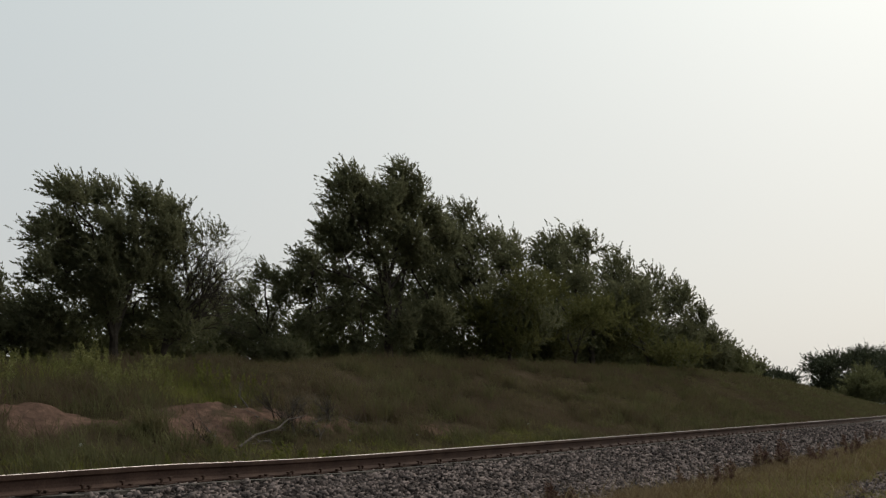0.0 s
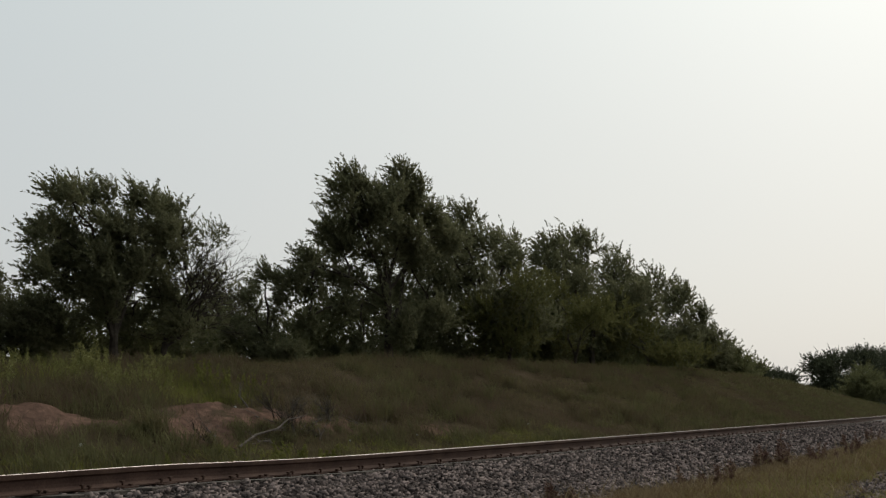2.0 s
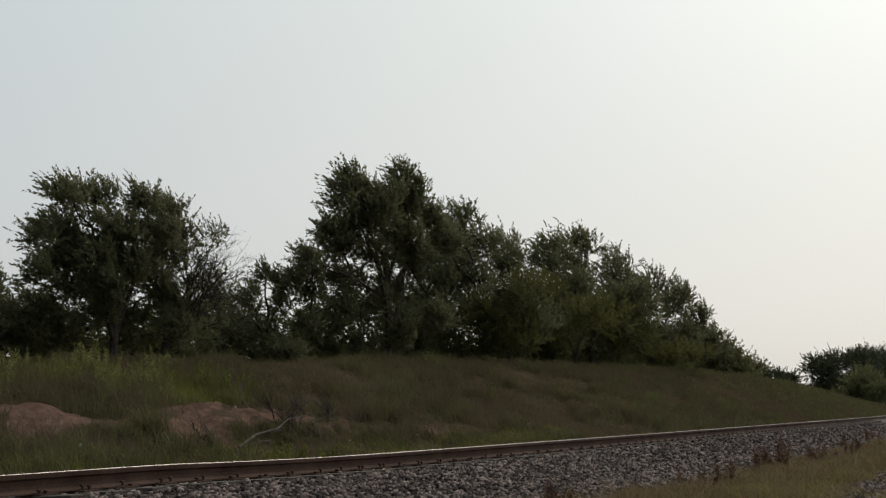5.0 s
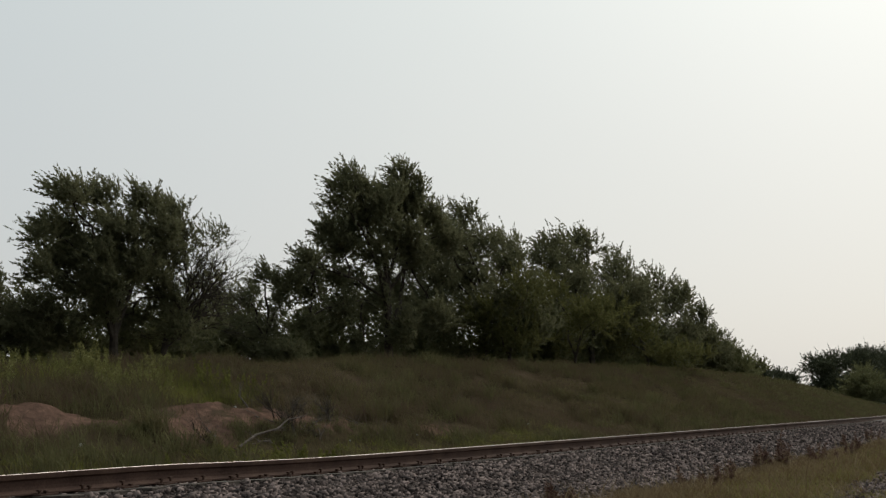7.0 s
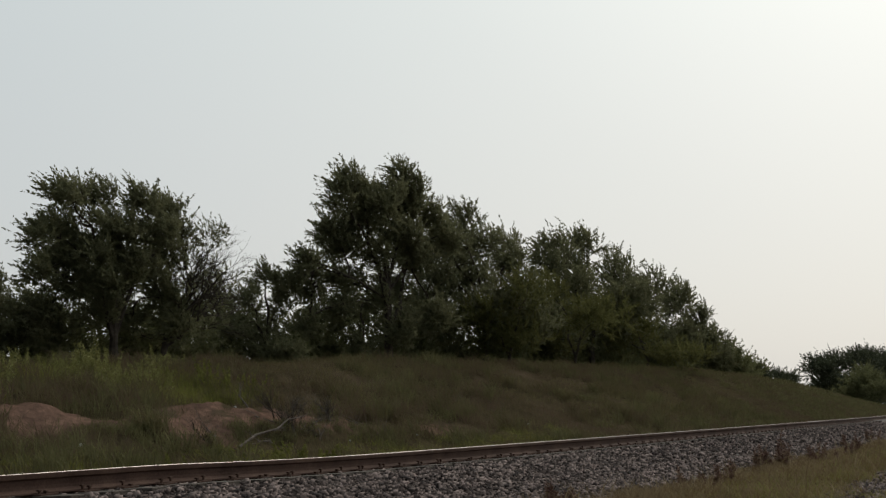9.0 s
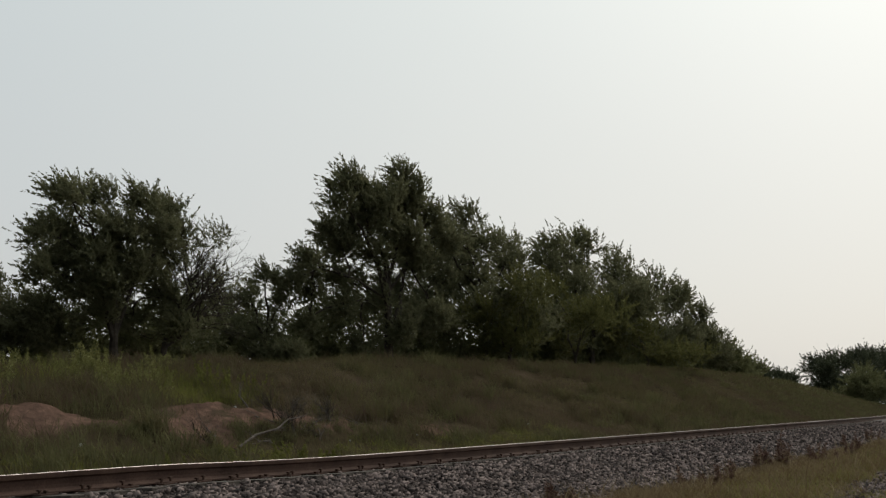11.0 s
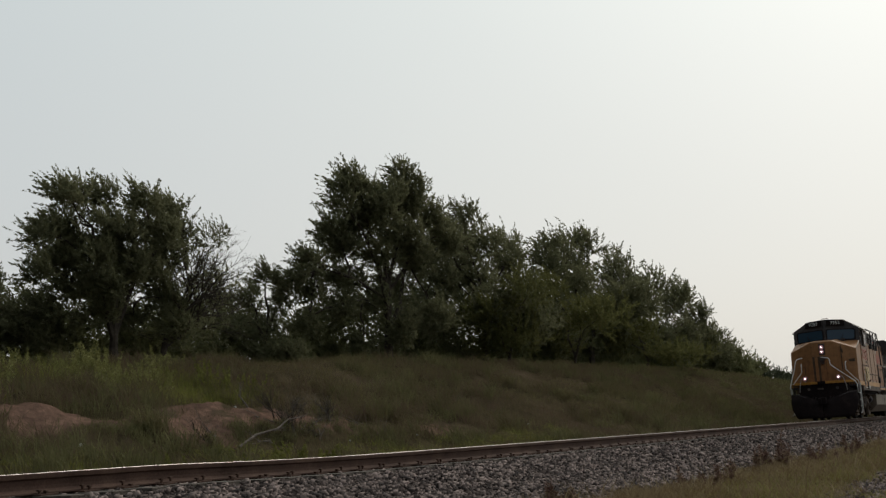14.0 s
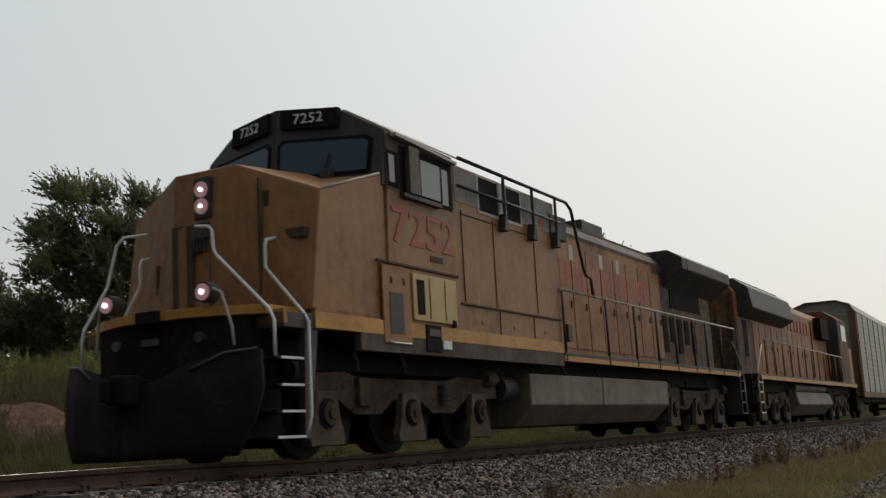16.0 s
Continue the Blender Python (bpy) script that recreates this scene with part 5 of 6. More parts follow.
    block("door_rib", door, SEAM, 3.30, 3.32, -1.541, -1.52, 1.78, 2.34, 0.002)
    block("door_hinge", door, BLACK, 3.50, 3.58, -1.56, -1.52, 1.70, 1.80, 0.006)
    block("step_pocket", cab, BLACK, 2.74, 3.16, -1.53, -1.49, 1.33, 1.70, 0.01)
    block("step_plate", cab, GREY, 2.80, 3.10, -1.545, -1.52, 1.54, 1.64, 0.006)
    block("white_plate", cab, WHITE, 3.20, 3.45, -1.53, -1.5, 1.38, 1.50, 0.006)
    block("small_sign", cab, SEAM, 3.0, 3.35, -1.512, -1.5, 2.60, 2.68, 0.003)
    # equipment room behind the cab, as wide as the cab
    bm = bmesh.new()
    prism(bm, [(-1.47, 1.5), (-1.47, 4.18), (-0.85, 4.42), (0.85, 4.42), (1.47, 4.18), (1.47, 1.5)], 3.84, 7.70, "x", 0.02)
    eq = part("equipment_room", bm, YELLOW_CLEAN, t, "faded yellow equipment compartment")
    for s in (-1, 1):
        a, b = s * 1.47, s * 1.482
        block("upper_band", eq, WORN_GREY, 3.9, 7.66, a, s * 1.476, 3.62, 4.16, 0.002, "grey weathered upper panel")
        block("grille_frame", eq, PALE, 4.64, 5.42, a, s * 1.480, 3.55, 4.16, 0.002, "pale worn grille frame")
        block("grille_frame", eq, PALE, 5.64, 6.28, a, s * 1.480, 3.55, 4.16, 0.002, "pale worn grille frame")
        block("intake_grille", eq, BLACK, 4.70, 5.36, a, s * 1.488, 3.60, 4.13, 0.006, "black air intake")
        block("grille_post", eq, PALE, 5.40, 5.50, a, s * 1.49, 3.58, 4.16, 0.004)
        block("intake_grille", eq, BLACK, 5.70, 6.22, a, s * 1.488, 3.60, 4.13, 0.006, "black air intake")
        block("blower_box", eq, SOOT, 7.45, 8.2, s * 1.05, s * 1.5, 3.55, 3.98, 0.02, "dark blower housing")
        for x in (4.05, 5.12, 6.7):
            block("panel_seam", eq, SEAM, x, x + 0.014, a, b, 2.12, 3.5, 0.001)
        block("panel_ledge", eq, SEAM, 3.92, 7.66, a, s * 1.50, 2.07, 2.10, 0.004)
        for x in (5.2, 6.5):
            block("panel_seam", eq, SEAM, x, x + 0.014, a, b, 1.52, 2.06, 0.001)
        block("panel_seam", eq, SEAM, 4.05, 6.7, a, b, 3.44, 3.455, 0.001)
        for x in (4.55, 5.7, 6.9):
            block("warning_label", eq, RED, x, x + 0.16, a, s * 1.479, 1.80, 1.87, 0.001)
        block("triangle_sign", eq, RED, 6.95, 7.2, a, s * 1.479, 3.66, 3.8, 0.001)
    # roof-edge rails on the near side
    bar("roof_rail", t, SOOT, [(3.9, -1.56, 4.26), (8.1, -1.56, 4.26), (8.32, -1.56, 4.16), (8.75, -1.56, 3.1), (8.9, -1.54, 3.0), (9.25, -1.5, 2.98), (9.3, -1.5, 2.62)], 0.03, "dark pipe rail along the roof edge")
    bar("roof_rail", t, SOOT, [(3.84, -1.56, 3.83), (7.75, -1.56, 3.83)], 0.026)
    for x in (5.42, 6.55, 7.55):
        bm = bmesh.new()
        tube(bm, [(x, -1.57, 4.26), (x, -1.57, 3.62)], 0.028, 8)
        prism(bm, [(x - 0.03, 3.64), (x + 0.03, 3.64), (x + 0.09, 3.36), (x - 0.09, 3.36)], -1.6, -1.47, "y", 0.006)
        part("rail_bracket", bm, SOOT, t)
    # hood
    bm = bmesh.new()
    prism(bm, [(-0.95, 1.55), (-0.95, 3.98), (-0.72, 4.24), (0.72, 4.24), (0.95, 3.98), (0.95, 1.55)], 7.70, 19.6, "x", 0.025)
    hood = part("hood", bm, YELLOW, t, "faded yellow engine hood")
    block("hood_roof", hood, SOOT_BROWN, 7.8, 15.4, -0.76, 0.76, 4.20, 4.27, 0.02, "grimy brown hood roof")
    for s in (-1, 1):
        bm = bmesh.new()
        prism(bm, [(s * 0.955, 3.90), (s * 0.957, 3.985), (s * 0.727, 4.247), (s * 0.70, 4.24)], 7.75, 15.4, "x")
        part("hood_shoulder", bm, SOOT_BROWN, hood, "grimy brown hood shoulder")
        for i in range(9):
            x = 8.05 + i * 0.80
            d = block("hood_door", hood, YELLOW, x, x + 0.76, s * 0.95, s * 0.972, 1.72, 3.72, 0.006)
            block("door_handle", d, SEAM, x + 0.62, x + 0.66, s * 0.965, s * 0.995, 2.5, 2.64, 0.004)
        for i, x in enumerate((8.15, 8.72, 9.3, 9.85, 10.7, 11.25, 11.8, 12.35, 12.9, 13.45, 14.0)):
            block("faded_mark", hood, RED, x, x + 0.20, s * 0.965, s * 0.976, 2.92, 3.40, 0.002, "faded red lettering")
            if i % 2:
                block("faded_mark", hood, RED, x + 0.28, x + 0.40, s * 0.965, s * 0.976, 2.92, 3.40, 0.002, "faded red lettering")
        for x in (9.55, 11.2, 12.2):
            block("faded_patch", hood, PALE, x, x + 0.2, s * 0.965, s * 0.975, 3.45, 3.75, 0.002, "pale worn lettering")
        for i in range(5):
            x = 15.25 + i * 0.6
            block("dark_opening", hood, BLACK, x, x + 0.36, s * 0.95, s * 0.978, 1.9 + 0.25 * (i % 2), 2.75, 0.01, "sooty vent opening")
        block("dark_screen", hood, BLACK, 16.0, 18.6, s * 0.95, s * 0.975, 3.0, 3.55, 0.01, "dark radiator screen")
    block("exhaust_stack", hood, SOOT, 11.6, 12.9, -0.5, 0.42, 4.2, 4.64, 0.04, "sooty exhaust stack")
    bm = bmesh.new()
    prism(bm, [(-0.956, 1.56), (-0.956, 3.984), (-0.724, 4.246), (0.724, 4.246), (0.956, 3.984), (0.956, 1.56)], 14.75, 19.62, "x", 0.025)
    part("radiator_compartment", bm, SOOTY_YELLOW, hood, "soot-stained yellow panels under the radiator")
    # radiator with its wide wings
    bm = bmesh.new()
    prism(bm, [(-0.95, 3.45), (-1.5, 3.86), (-1.5, 4.14), (-1.15, 4.36), (1.15, 4.36), (1.5, 4.14), (1.5, 3.86), (0.95, 3.45)], 15.5, 20.0, "x", 0.03)
    rad = part("radiator", bm, SOOT, t, "dark overhanging radiator housing")
    for s in (-1, 1):
        block("radiator_screen", rad, GREY, 15.9, 19.9, s * 1.5, s * 1.512, 3.88, 4.12, 0.004, "dusty grey radiator screen")
    # walkways, sills and handrails along the hood
    for s in (-1, 1):
        block("walkway", t, SOOT, 7.66, 20.5, s * 0.95, s * 1.52, 1.47, 1.53, 0.006)
        block("sill", t, ORANGE, 7.66, 20.2, s * 1.46, s * 1.51, 1.37, 1.50, 0.006, "orange striped walkway edge")
        rail = bar("handrail", t, PALE, [(7.62, s * 1.5, 2.64), (19.9, s * 1.5, 2.66)], 0.022, "pale handrail")
        for x in (7.75, 9.93, 11.6, 13.05, 14.4, 15.9, 17.0, 18.4, 19.85):
            bar("post", rail, SOOT, [(x, s * 1.5, 1.38), (x, s * 1.5, 2.64)], 0.026)
        bar("stair_rail", t, PALE, [(19.6, s * 1.5, 2.3), (20.4, s * 1.5, 1.7), (20.55, s * 1.5, 1.2), (20.55, s * 1.5, 0.4)], 0.02)
        block("junction_box", rail, SOOT, 7.78, 7.98, s * 1.46, s * 1.56, 1.72, 2.02, 0.01)
        for z in (0.38, 0.68, 0.98, 1.26):
            block("rear_step", t, SOOT, 20.2, 20.62, s * 1.1, s * 1.5, z - 0.02, z + 0.02, 0.004)
        block("rear_stair", t, SOOT, 20.15, 20.2, s * 1.05, s * 1.48, 0.35, 1.5, 0.006)
    block("rear_platform", t, SOOT, 19.6, 20.75, -1.45, 1.45, 1.42, 1.52, 0.01)
    block("rear_plate", t, BLACK, 20.7, 20.78, -1.35, 1.35, 0.75, 1.5, 0.01)
    # front platform, pilot, steps
    bm = bmesh.new()
    prism(bm, [(0.3, -1.3), (0.3, 1.3), (-0.5, 1.3), (-0.74, 0.9), (-0.9, 0.5), (-0.93, 0.0), (-0.9, -0.5), (-0.74, -0.9), (-0.5, -1.3)], 1.64, 1.75, "z", 0.008)
    plat = part("front_platform", bm, ORANGE, t, "orange edged front platform")
    block("platform_notch", plat, BLACK, -0.97, -0.85, -0.14, 0.20, 1.62, 1.76, 0.01)
    block("front_stripe", plat, ORANGE, -0.42, -0.36, -1.49, -1.05, 1.52, 1.69, 0.005, "orange stripe")
    block("front_stripe", plat, ORANGE, -0.42, -0.36, 1.05, 1.49, 1.52, 1.69, 0.005, "orange stripe")
    block("corner_deck", plat, SOOT, -0.42, 0.35, -1.49, -1.05, 1.48, 1.66, 0.008)
    block("corner_deck", plat, SOOT, -0.42, 0.35, 1.05, 1.49, 1.48, 1.66, 0.008)
    bm = bmesh.new()
    prism(bm, [(-0.2, -1.1), (-0.2, 1.1), (-0.62, 1.1), (-0.8, 0.6), (-0.8, -0.6), (-0.62, -1.1)], 0.9, 1.64, "z", 0.01)
    part("pilot_plate", bm, BLACK, t, "black pilot sheet")
    for s in (-1, 1):
        bm = bmesh.new()
        rows, scoop = [], (0.74, 0.80, 0.94, 1.0, 1.0)      # cut down round the coupler
        for z, back, half in ((0.10, -0.20, 1.20), (0.25, -0.17, 1.29), (0.50, -0.12, 1.41), (0.80, -0.06, 1.47), (1.14, -0.03, 1.43)):
            rows.append((z, back, half))
        fr = [[bm.verts.new((-1.28 + back + 0.52 * (j / 4) ** 1.4, s * (0.012 + (half - 0.012) * j / 4), 0.10 + (z - 0.10) * scoop[j] + (0.08 * j / 4 if z > 1 else 0))) for j in range(5)] for z, back, half in rows]
        bk = [[bm.verts.new((-1.22 + back + 0.52 * (j / 4) ** 1.4, s * (0.012 + (half - 0.012) * j / 4), 0.10 + (z - 0.10) * scoop[j] + (0.08 * j / 4 if z > 1 else 0))) for j in range(5)] for z, back, half in rows]
        for i in range(4):
            for j in range(4):
                bm.faces.new((fr[i][j], fr[i][j + 1], fr[i + 1][j + 1], fr[i + 1][j]))
                bm.faces.new((bk[i][j], bk[i + 1][j], bk[i + 1][j + 1], bk[i][j + 1]))
        for j in range(4):
            bm.faces.new((fr[0][j], bk[0][j], bk[0][j + 1], fr[0][j + 1]))
            bm.faces.new((fr[4][j], fr[4][j + 1], bk[4][j + 1], bk[4][j]))
        for i in range(4):
            bm.faces.new((fr[i][4], bk[i][4], bk[i + 1][4], fr[i + 1][4]))
            bm.faces.new((fr[i][0], fr[i + 1][0], bk[i + 1][0], bk[i][0]))
        bmesh.ops.recalc_face_normals(bm, faces=bm.faces[:])
        plow = part("snow_plow", bm, BLACK, t, "black curved plow blade", smooth=True)
        bar("plow_rim", plow, SOOT, [(-1.12, s * 0.74, 1.04), (-0.96, s * 1.08, 1.20), (-0.80, s * 1.40, 1.23)], 0.018)
        # steps
        for z in (0.27, 0.55, 0.84, 1.14):
            st = block("step", t, SHADED_GRIME, -0.58, -0.08, s * 1.06, s * 1.49, z - 0.02, z + 0.01, 0.004)
            block("step_edge", st, WHITE, -0.59 if z < 0.4 else -0.50, -0.08, s * 1.485, s * 1.50, z - 0.018, z + 0.012, 0.003, "white painted step edge")
        block("step_well", t, SHADED_GRIME, -0.56, 0.06, s * 1.02, s * 1.06, 0.25, 1.5, 0.006)
        bm = bmesh.new()
        prism(bm, [(0.0, 1.5), (0.26, 1.5), (0.06, 0.24), (-0.06, 0.24)], s * 1.38, s * 1.47, "y", 0.006)
        part("step_side", bm, SOOT, t)
        # grab rails
        bar("grab_rail", t, WHITE, [(0.12, s * 1.0, 2.62), (-0.03, s * 0.98, 2.58), (-0.06, s * 0.98, 2.52), (-0.06, s * 0.98, 2.25), (-0.05, s * 1.04, 2.17), (-0.01, s * 1.46, 1.67), (0.0, s * 1.52, 1.56), (0.0, s * 1.52, 0.50), (-0.06, s * 1.50, 0.30)], 0.02, "white grab rail")
        if s < 0:
            pts = [(-0.08, 0.05, 2.88), (-0.20, -0.25, 2.82), (-0.22, -0.32, 2.76), (-0.22, -0.34, 2.53), (-0.26, -0.42, 2.44), (-0.53, -1.38, 1.68), (-0.56, -1.46, 1.55), (-0.56, -1.46, 1.15)]
        else:
            pts = [(-0.02, 0.90, 2.90), (-0.22, 1.10, 2.86), (-0.26, 1.18, 2.76), (-0.30, 1.30, 2.24), (-0.36, 1.36, 2.08), (-0.55, 1.44, 1.70), (-0.56, 1.46, 1.58), (-0.56, 1.46, 1.20)]
        bar("grab_rail", t, WHITE, pts, 0.02, "white grab rail")
        bar("uncoupling_loop", t, PALE, [(-0.80, s * 0.72, 1.74), (-0.83, s * 0.74, 1.90), (-0.84, s * 0.82, 1.95), (-0.80, s * 0.92, 1.90), (-0.74, s * 1.02, 1.5), (-0.74, s * 1.04, 1.3)], 0.018)
        bm = bmesh.new()
        disc(bm, (-0.80, s * 0.73, 1.91), 0.12, 0.16, "x", 22)
        ditch = part("ditch_light", bm, SOOT, t, "lit ditch light in a dark housing")
        bm = bmesh.new()
        disc(bm, (-0.885, s * 0.73, 1.91), 0.095, 0.03, "x", 22)
        part("reflector", bm, REFLECTOR_GLOW, ditch)
        bm = bmesh.new()
        disc(bm, (-0.905, s * 0.73, 1.91), 0.027, 0.02, "x", 18)
        part("bulb", bm, LAMP_GLOW, ditch)
        bm = bmesh.new()
        disc(bm, (-0.80, s * 0.62, 1.42), 0.06, 0.1, "x", 14)
        part("hose_end", bm, GREY if s > 0 else SOOT, t)
    block("front_label", t, GREY, -0.83, -0.79, -0.02, 0.24, 1.38, 1.46, 0.006)
    for y, drop in ((-0.42, 0.55), (-0.30, 0.62), (0.34, 0.60), (0.46, 0.52)):
        bar("air_hose", t, SHADED_GRIME, [(-0.82, y, 1.05), (-0.98, y + 0.02, 0.95), (-1.02, y + 0.04, 0.75), (-0.98, y + 0.02, drop)], 0.028)
    bar("roof_grab", t, SOOT, [(1.95, -0.15, 4.72), (1.95, -0.15, 4.80), (1.95, 0.15, 4.80), (1.95, 0.15, 4.72)], 0.014)
    bar("nose_grab", t, GREY, [(0.5, 1.05, 3.40), (0.5, 1.02, 3.50), (0.5, 0.78, 3.60), (0.5, 0.75, 3.50)], 0.014)
    coupler(t, -0.75, -1)
    coupler(t, 20.75, 1)
    # tank and trucks
    bm = bmesh.new()
    prism(bm, [(-1.42, 0.62), (-1.42, 1.13), (1.42, 1.13), (1.42, 0.62), (1.05, 0.28), (-1.05, 0.28)], 6.30, 13.75, "x", 0.03)
    tank = part("fuel_tank", bm, TANK, t, "long dusty grey fuel tank")
    block("tank_band", tank, SOOT, 9.62, 9.68, -1.43, 1.43, 0.60, 1.14, 0.004)
    bm = bmesh.new()
    disc(bm, (5.98, -1.05, 0.9), 0.2, 0.5, "x", 18)
    part("air_tank", bm, SOOT, t)
    bm = bmesh.new()
    disc(bm, (5.98, 1.05, 0.9), 0.2, 0.5, "x", 18)
    part("air_tank", bm, SOOT, t)
    for x in (1.2, 2.35, 7.95, 9.6, 15.4, 17.2):
        bar("air_hose", t, DUST, [(x, -1.3, 1.3), (x + 0.03, -1.36, 1.15), (x + 0.1, -1.3, 1.05)], 0.03)
    truck(t, (0.80, 2.82, 4.86))
    truck(t, (14.9, 16.92, 18.96))
    return t


def second_locomotive():
    t = thing("locomotive", "faded yellow second diesel locomotive running long hood first", "locomotive", "cars of the train")
    block("underframe", t, SHADED_GRIME, 0.5, 21.5, -1.05, 1.05, 1.02, 1.42, 0.02)
    bm = bmesh.new()
    prism(bm, [(-0.95, 1.5), (-0.95, 4.0), (-0.75, 4.28), (0.75, 4.28), (0.95, 4.0), (0.95, 1.5)], 1.2, 17.2, "x", 0.03)
    hood = part("hood", bm, YELLOW, t, "faded yellow engine hood")
    block("end_panel", hood, SOOTY_YELLOW, 1.17, 1.21, -0.93, 0.93, 1.55, 3.98, 0.01, "soot-stained hood end")
    bm = bmesh.new()
    prism(bm, [(-1.0, 3.28), (-1.42, 3.5), (-1.30, 4.15), (-0.9, 4.44), (0.9, 4.44), (1.30, 4.15), (1.42, 3.5), (1.0, 3.28)], 1.6, 7.9, "x", 0.04)
    rad = part("radiator", bm, SOOT, t, "dark flared radiator housing")
    for s in (-1, 1):
        block("radiator_roof", rad, GREY, 1.7, 7.8, s * 0.6, s * 0.9, 4.44, 4.46, 0.004)
        block("sooty_panel", hood, SOOTY_YELLOW, 1.25, 3.2, s * 0.95, s * 0.962, 1.56, 3.3, 0.004, "soot-stained yellow panel")
        block("end_door", hood, BLACK, 2.0, 2.5, s * 0.95, s * 0.975, 2.1, 3.2, 0.01, "dark open louvre")
        for i in range(10):
            d = block("hood_door", hood, YELLOW, 3.3 + i * 0.9, 4.14 + i * 0.9, s * 0.95, s * 0.972, 1.7, 3.2, 0.006)
            block("door_handle", d, SEAM, 4.0 + i * 0.9, 4.04 + i * 0.9, s * 0.965, s * 0.99, 2.4, 2.55, 0.004)
        for i in range(7):
            block("faded_mark", hood, RED, 9.0 + i * 0.62, 9.35 + i * 0.62, s * 0.965, s * 0.978, 3.3, 3.75, 0.002, "faded red lettering")
        block("vent_box", hood, BLACK, 14.4, 16.2, s * 0.95, s * 1.25, 3.25, 4.1, 0.03, "black intake box")
        block("seam", hood, SEAM, 13.6, 13.64, s * 0.95, s * 0.98, 1.7, 3.9, 0.002)
        block("walkway", t, SOOT, 1.0, 21.0, s * 0.95, s * 1.50, 1.47, 1.53, 0.006)
        block("sill", t, ORANGE, 1.4, 20.8, s * 1.44, s * 1.50, 1.36, 1.50, 0.006, "orange striped walkway edge")
        rail = bar("handrail", t, PALE, [(2.2, s * 1.48, 2.58), (17.2, s * 1.48, 2.58)], 0.022, "pale handrail")
        for i in range(12):
            x = 2.4 + i * 1.3
            bar("post", rail, YELLOW if s < 0 else SOOT, [(x, s * 1.48, 1.40), (x, s * 1.48, 2.58)], 0.026)
        bar("stair_rail", t, PALE, [(2.0, s * 1.46, 2.4), (1.2, s * 1.48, 1.75), (1.0, s * 1.48, 1.3), (0.95, s * 1.48, 0.4)], 0.022)
        bar("stair_rail", t, OCHRE, [(1.6, s * 1.46, 1.6), (1.55, s * 1.46, 0.5)], 0.03)
        for z in (0.38, 0.68, 0.98, 1.26):
            st = block("step", t, SOOT, 0.95, 1.45, s * 1.1, s * 1.5, z - 0.02, z + 0.02, 0.004)
            block("step_edge", st, WHITE, 0.95, 1.45, s * 1.495, s * 1.51, z - 0.02, z + 0.02, 0.003)
    block("fan_housing", hood, GREY, 9.6, 12.2, -0.6, 0.6, 4.26, 4.42, 0.03)
    bm = bmesh.new()
    prism(bm, [(-1.47, 1.5), (-1.47, 4.2), (-0.85, 4.62), (0.85, 4.62), (1.47, 4.2), (1.47, 1.5)], 17.2, 19.6, "x", 0.03)
    cab = part("cab", bm, SOOTY_YELLOW, t, "soot-stained yellow driver's cab")
    block("cab_back", cab, SOOT, 17.15, 17.25, -1.42, 1.42, 1.55, 4.15, 0.01, "dark cab rear wall")
    for s in (-1, 1):
        block("side_window", cab, PANE_SIDE, 17.9, 19.1, s * 1.47, s * 1.49, 3.3, 4.0, 0.006)
    bm = bmesh.new()
    prism(bm, [(-1.4, 1.5), (-1.4, 3.1), (-0.5, 3.4), (0.5, 3.4), (1.4, 3.1), (1.4, 1.5)], 19.6, 20.9, "x", 0.03)
    part("nose", bm, YELLOW, t)
    bm = bmesh.new()
    prism(bm, [(-1.40, 0.62), (-1.3, 1.06), (1.3, 1.06), (1.40, 0.62), (1.0, 0.26), (-1.0, 0.26)], 7.4, 14.3, "x", 0.04)
    part("fuel_tank", bm, TANK, t, "dusty grey fuel tank")
    bm = bmesh.new()
    disc(bm, (10.9, -1.1, 1.22), 0.16, 6.2, "x", 18)
    part("air_tank", bm, TANK, t, "long grey air reservoir")
    block("end_plate", t, BLACK, 0.75, 0.85, -1.35, 1.35, 0.7, 1.52, 0.01)
    block("front_plate", t, BLACK, 21.3, 21.4, -1.35, 1.35, 0.3, 1.52, 0.01)
    coupler(t, 0.8, -1)
    coupler(t, 21.4, 1)
    truck(t, (2.75, 4.6, 6.4))
    truck(t, (15.6, 17.4, 19.25))
    return t


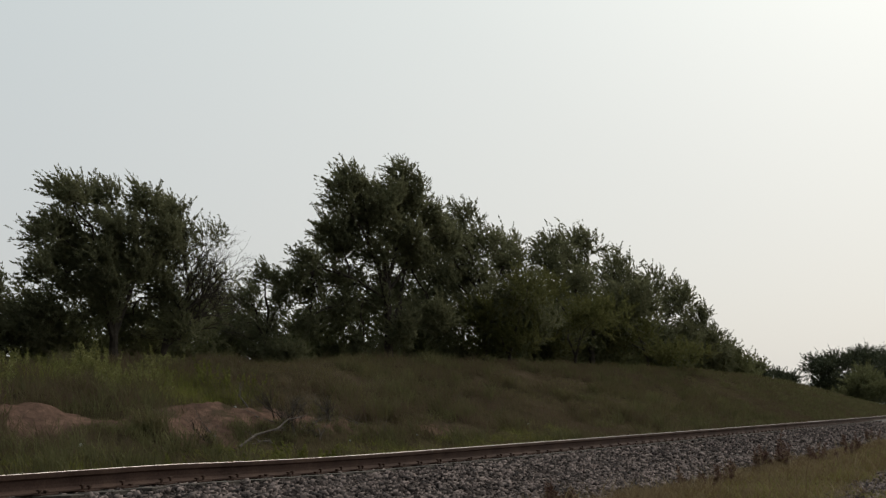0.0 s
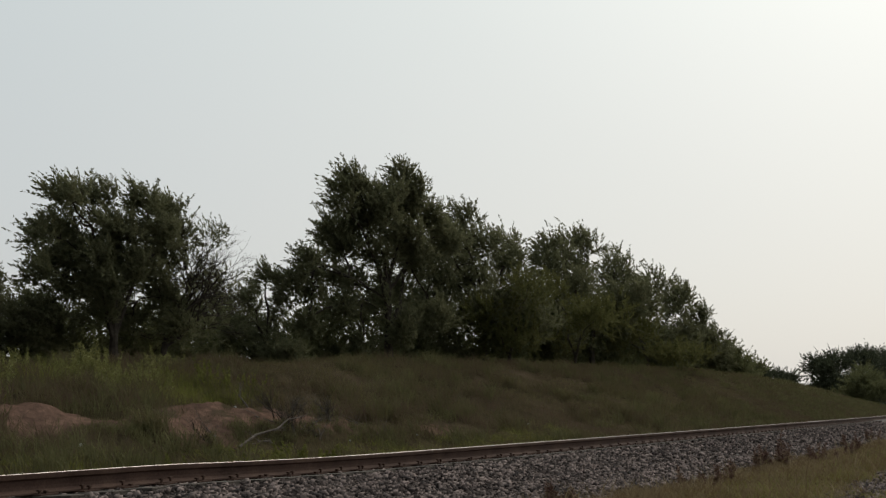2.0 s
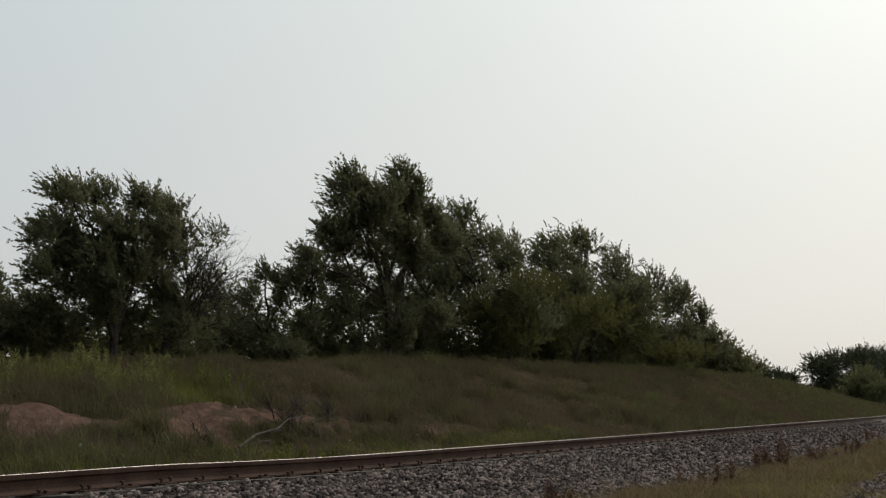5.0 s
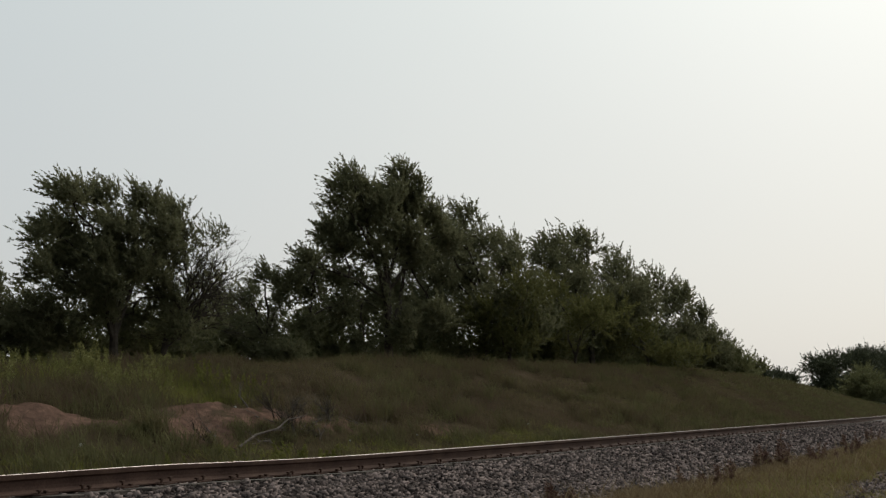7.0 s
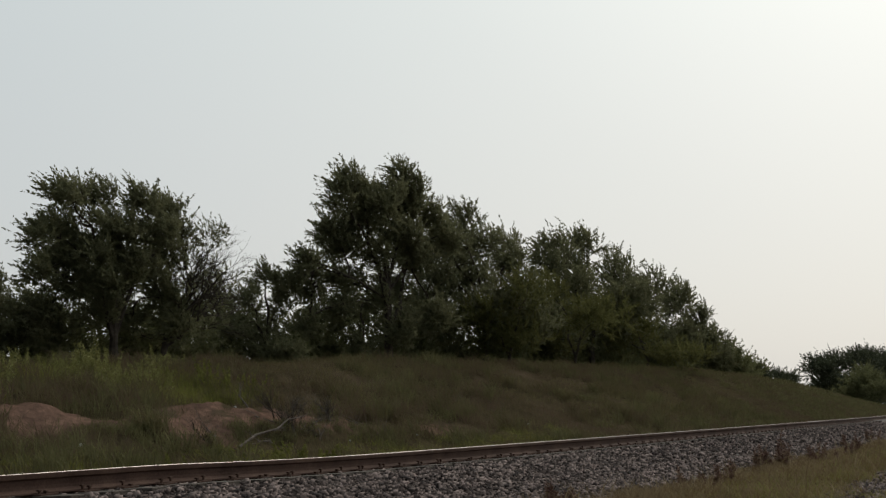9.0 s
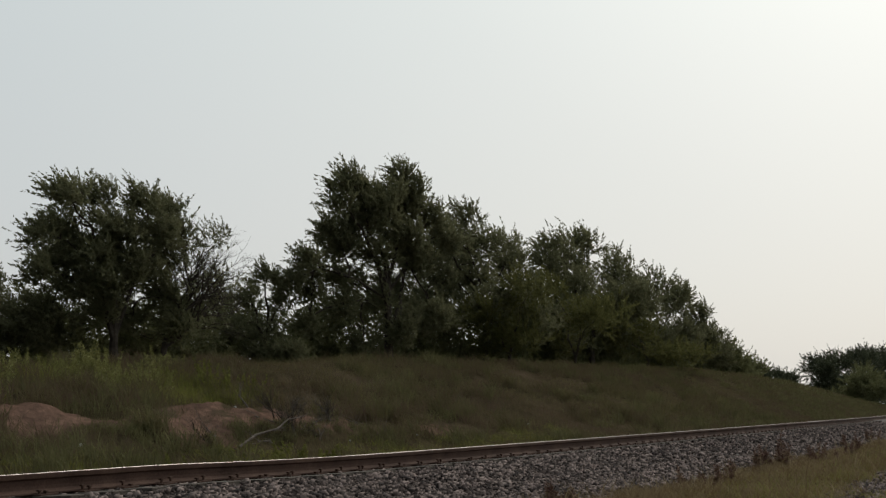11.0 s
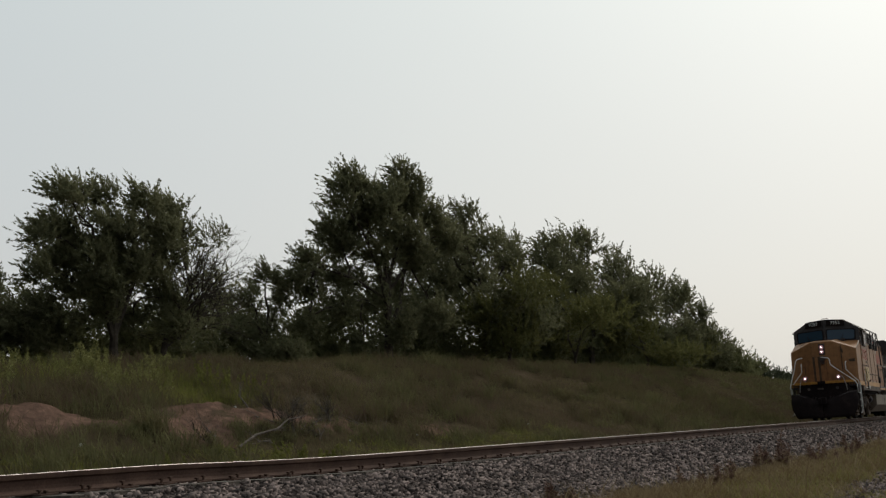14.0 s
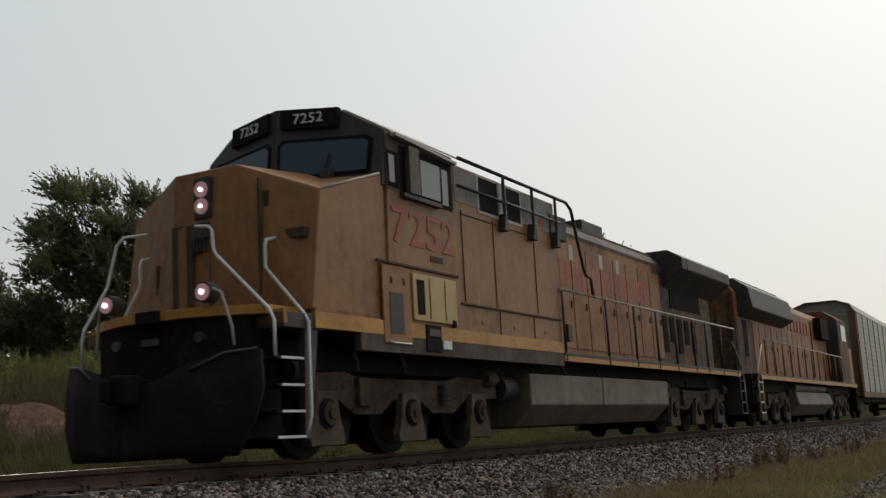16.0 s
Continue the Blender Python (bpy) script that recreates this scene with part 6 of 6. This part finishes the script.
def auto_carrier():
    t = thing("auto_rack_car", "tall grey covered car-carrier wagon with ribbed side panels", "railway wagon", "cars of the train")
    block("underframe", t, SHADED_GRIME, 0.6, 27.0, -1.2, 1.2, 0.75, 1.12, 0.02)
    bm = bmesh.new()
    prism(bm, [(-1.50, 1.1), (-1.50, 4.95), (-1.30, 5.30), (-0.7, 5.52), (0.7, 5.52), (1.30, 5.30), (1.50, 4.95), (1.50, 1.1)], 1.0, 26.6, "x", 0.02)
    body = part("body", bm, CAR_GREY, t, "grey panelled body")
    bm = bmesh.new()
    prism(bm, [(-1.51, 4.93), (-1.31, 5.30), (-0.7, 5.535), (0.7, 5.535), (1.31, 5.30), (1.51, 4.93), (1.53, 4.96), (1.33, 5.33), (0.7, 5.56), (-0.7, 5.56), (-1.33, 5.33), (-1.53, 4.96)], 0.75, 26.85, "x")
    part("roof", bm, PALE, t, "pale grey curved roof")
    for s in (-1, 1):
        block("end_post", t, BROWN, 0.72, 1.0, s * 1.2, s * 1.53, 1.0, 5.0, 0.02, "rust brown end post")
        block("side_sill", t, BROWN, 0.8, 26.8, s * 1.45, s * 1.54, 0.95, 1.22, 0.01, "brown side sill")
        for k in range(12):
            x = 1.15 + k * 2.12
            pn = block("side_panel", body, CAR_GREY, x, x + 2.0, s * 1.50, s * 1.512, 1.3, 4.9, 0.003)
            if k < 4:
                for j in range(14):
                    z = 1.42 + j * 0.245
                    block("rib", pn, PALE, x + 0.05, x + 1.95, s * 1.512, s * 1.535, z, z + 0.07, 0.006)
            block("post", body, BROWN if k == 0 else CAR_GREY, x - 0.1, x - 0.02, s * 1.50, s * 1.55, 1.2, 4.95, 0.006)
    block("end_door", t, CAR_GREY, 0.86, 0.98, -1.2, 1.2, 1.15, 4.9, 0.02, "dusty grey end door")
    bar("ladder_rail", t, SOOT, [(0.7, -1.4, 1.0), (0.7, -1.4, 5.0)], 0.02)
    coupler(t, 0.6, -1)
    for cx in (3.0, 24.6):
        bm = bmesh.new()
        for s in (-1, 1):
            prism(bm, [(cx - 1.2, 0.62), (cx - 0.6, 0.75), (cx + 0.6, 0.75), (cx + 1.2, 0.62), (cx + 1.2, 0.36), (cx + 0.7, 0.36), (cx + 0.45, 0.22), (cx - 0.45, 0.22), (cx - 0.7, 0.36), (cx - 1.2, 0.36)], s * 0.95, s * 1.08, "y", 0.01)
        part("truck_frame", bm, DUST, t)
        for dx in (-0.88, 0.88):
            wheelset(t, cx + dx, 0.42)
    return t


LEAD = lead_locomotive()
SECOND = second_locomotive()
CARRIER = auto_carrier()


def motions():
    for crown, seed, h in SWAYING:
        rows = []
        for i in range(33):
            t = i * 0.5
            a = 0.45 * math.sin(1.9 * t + seed * 1.3) + 0.25 * math.sin(3.7 * t + seed * 2.1)
            b = 0.25 * math.sin(2.6 * t + seed * 0.7)
            rows.append((t, pose(0, 0, 0, b, a, 0)))
        walk(crown, rows)
    for car, behind, front, rear in ((LEAD, 0.0, 2.82, 16.92), (SECOND, 21.35, 4.6, 17.4), (CARRIER, 43.3, 3.0, 24.6)):
        walk(car, [(i * 0.5, car_pose(NOSE_AT_END + SPEED * (16.0 - i * 0.5) + behind, front, rear)) for i in range(33)])
    # wheels roll without slipping
    for ob, x, r in WHEELSETS:
        walk(ob, [(i / 30, Matrix.Translation((x, 0, r)) @ Matrix.Rotation(-SPEED * (i / 30) / r, 4, "Y")) for i in range(481)])


motions()
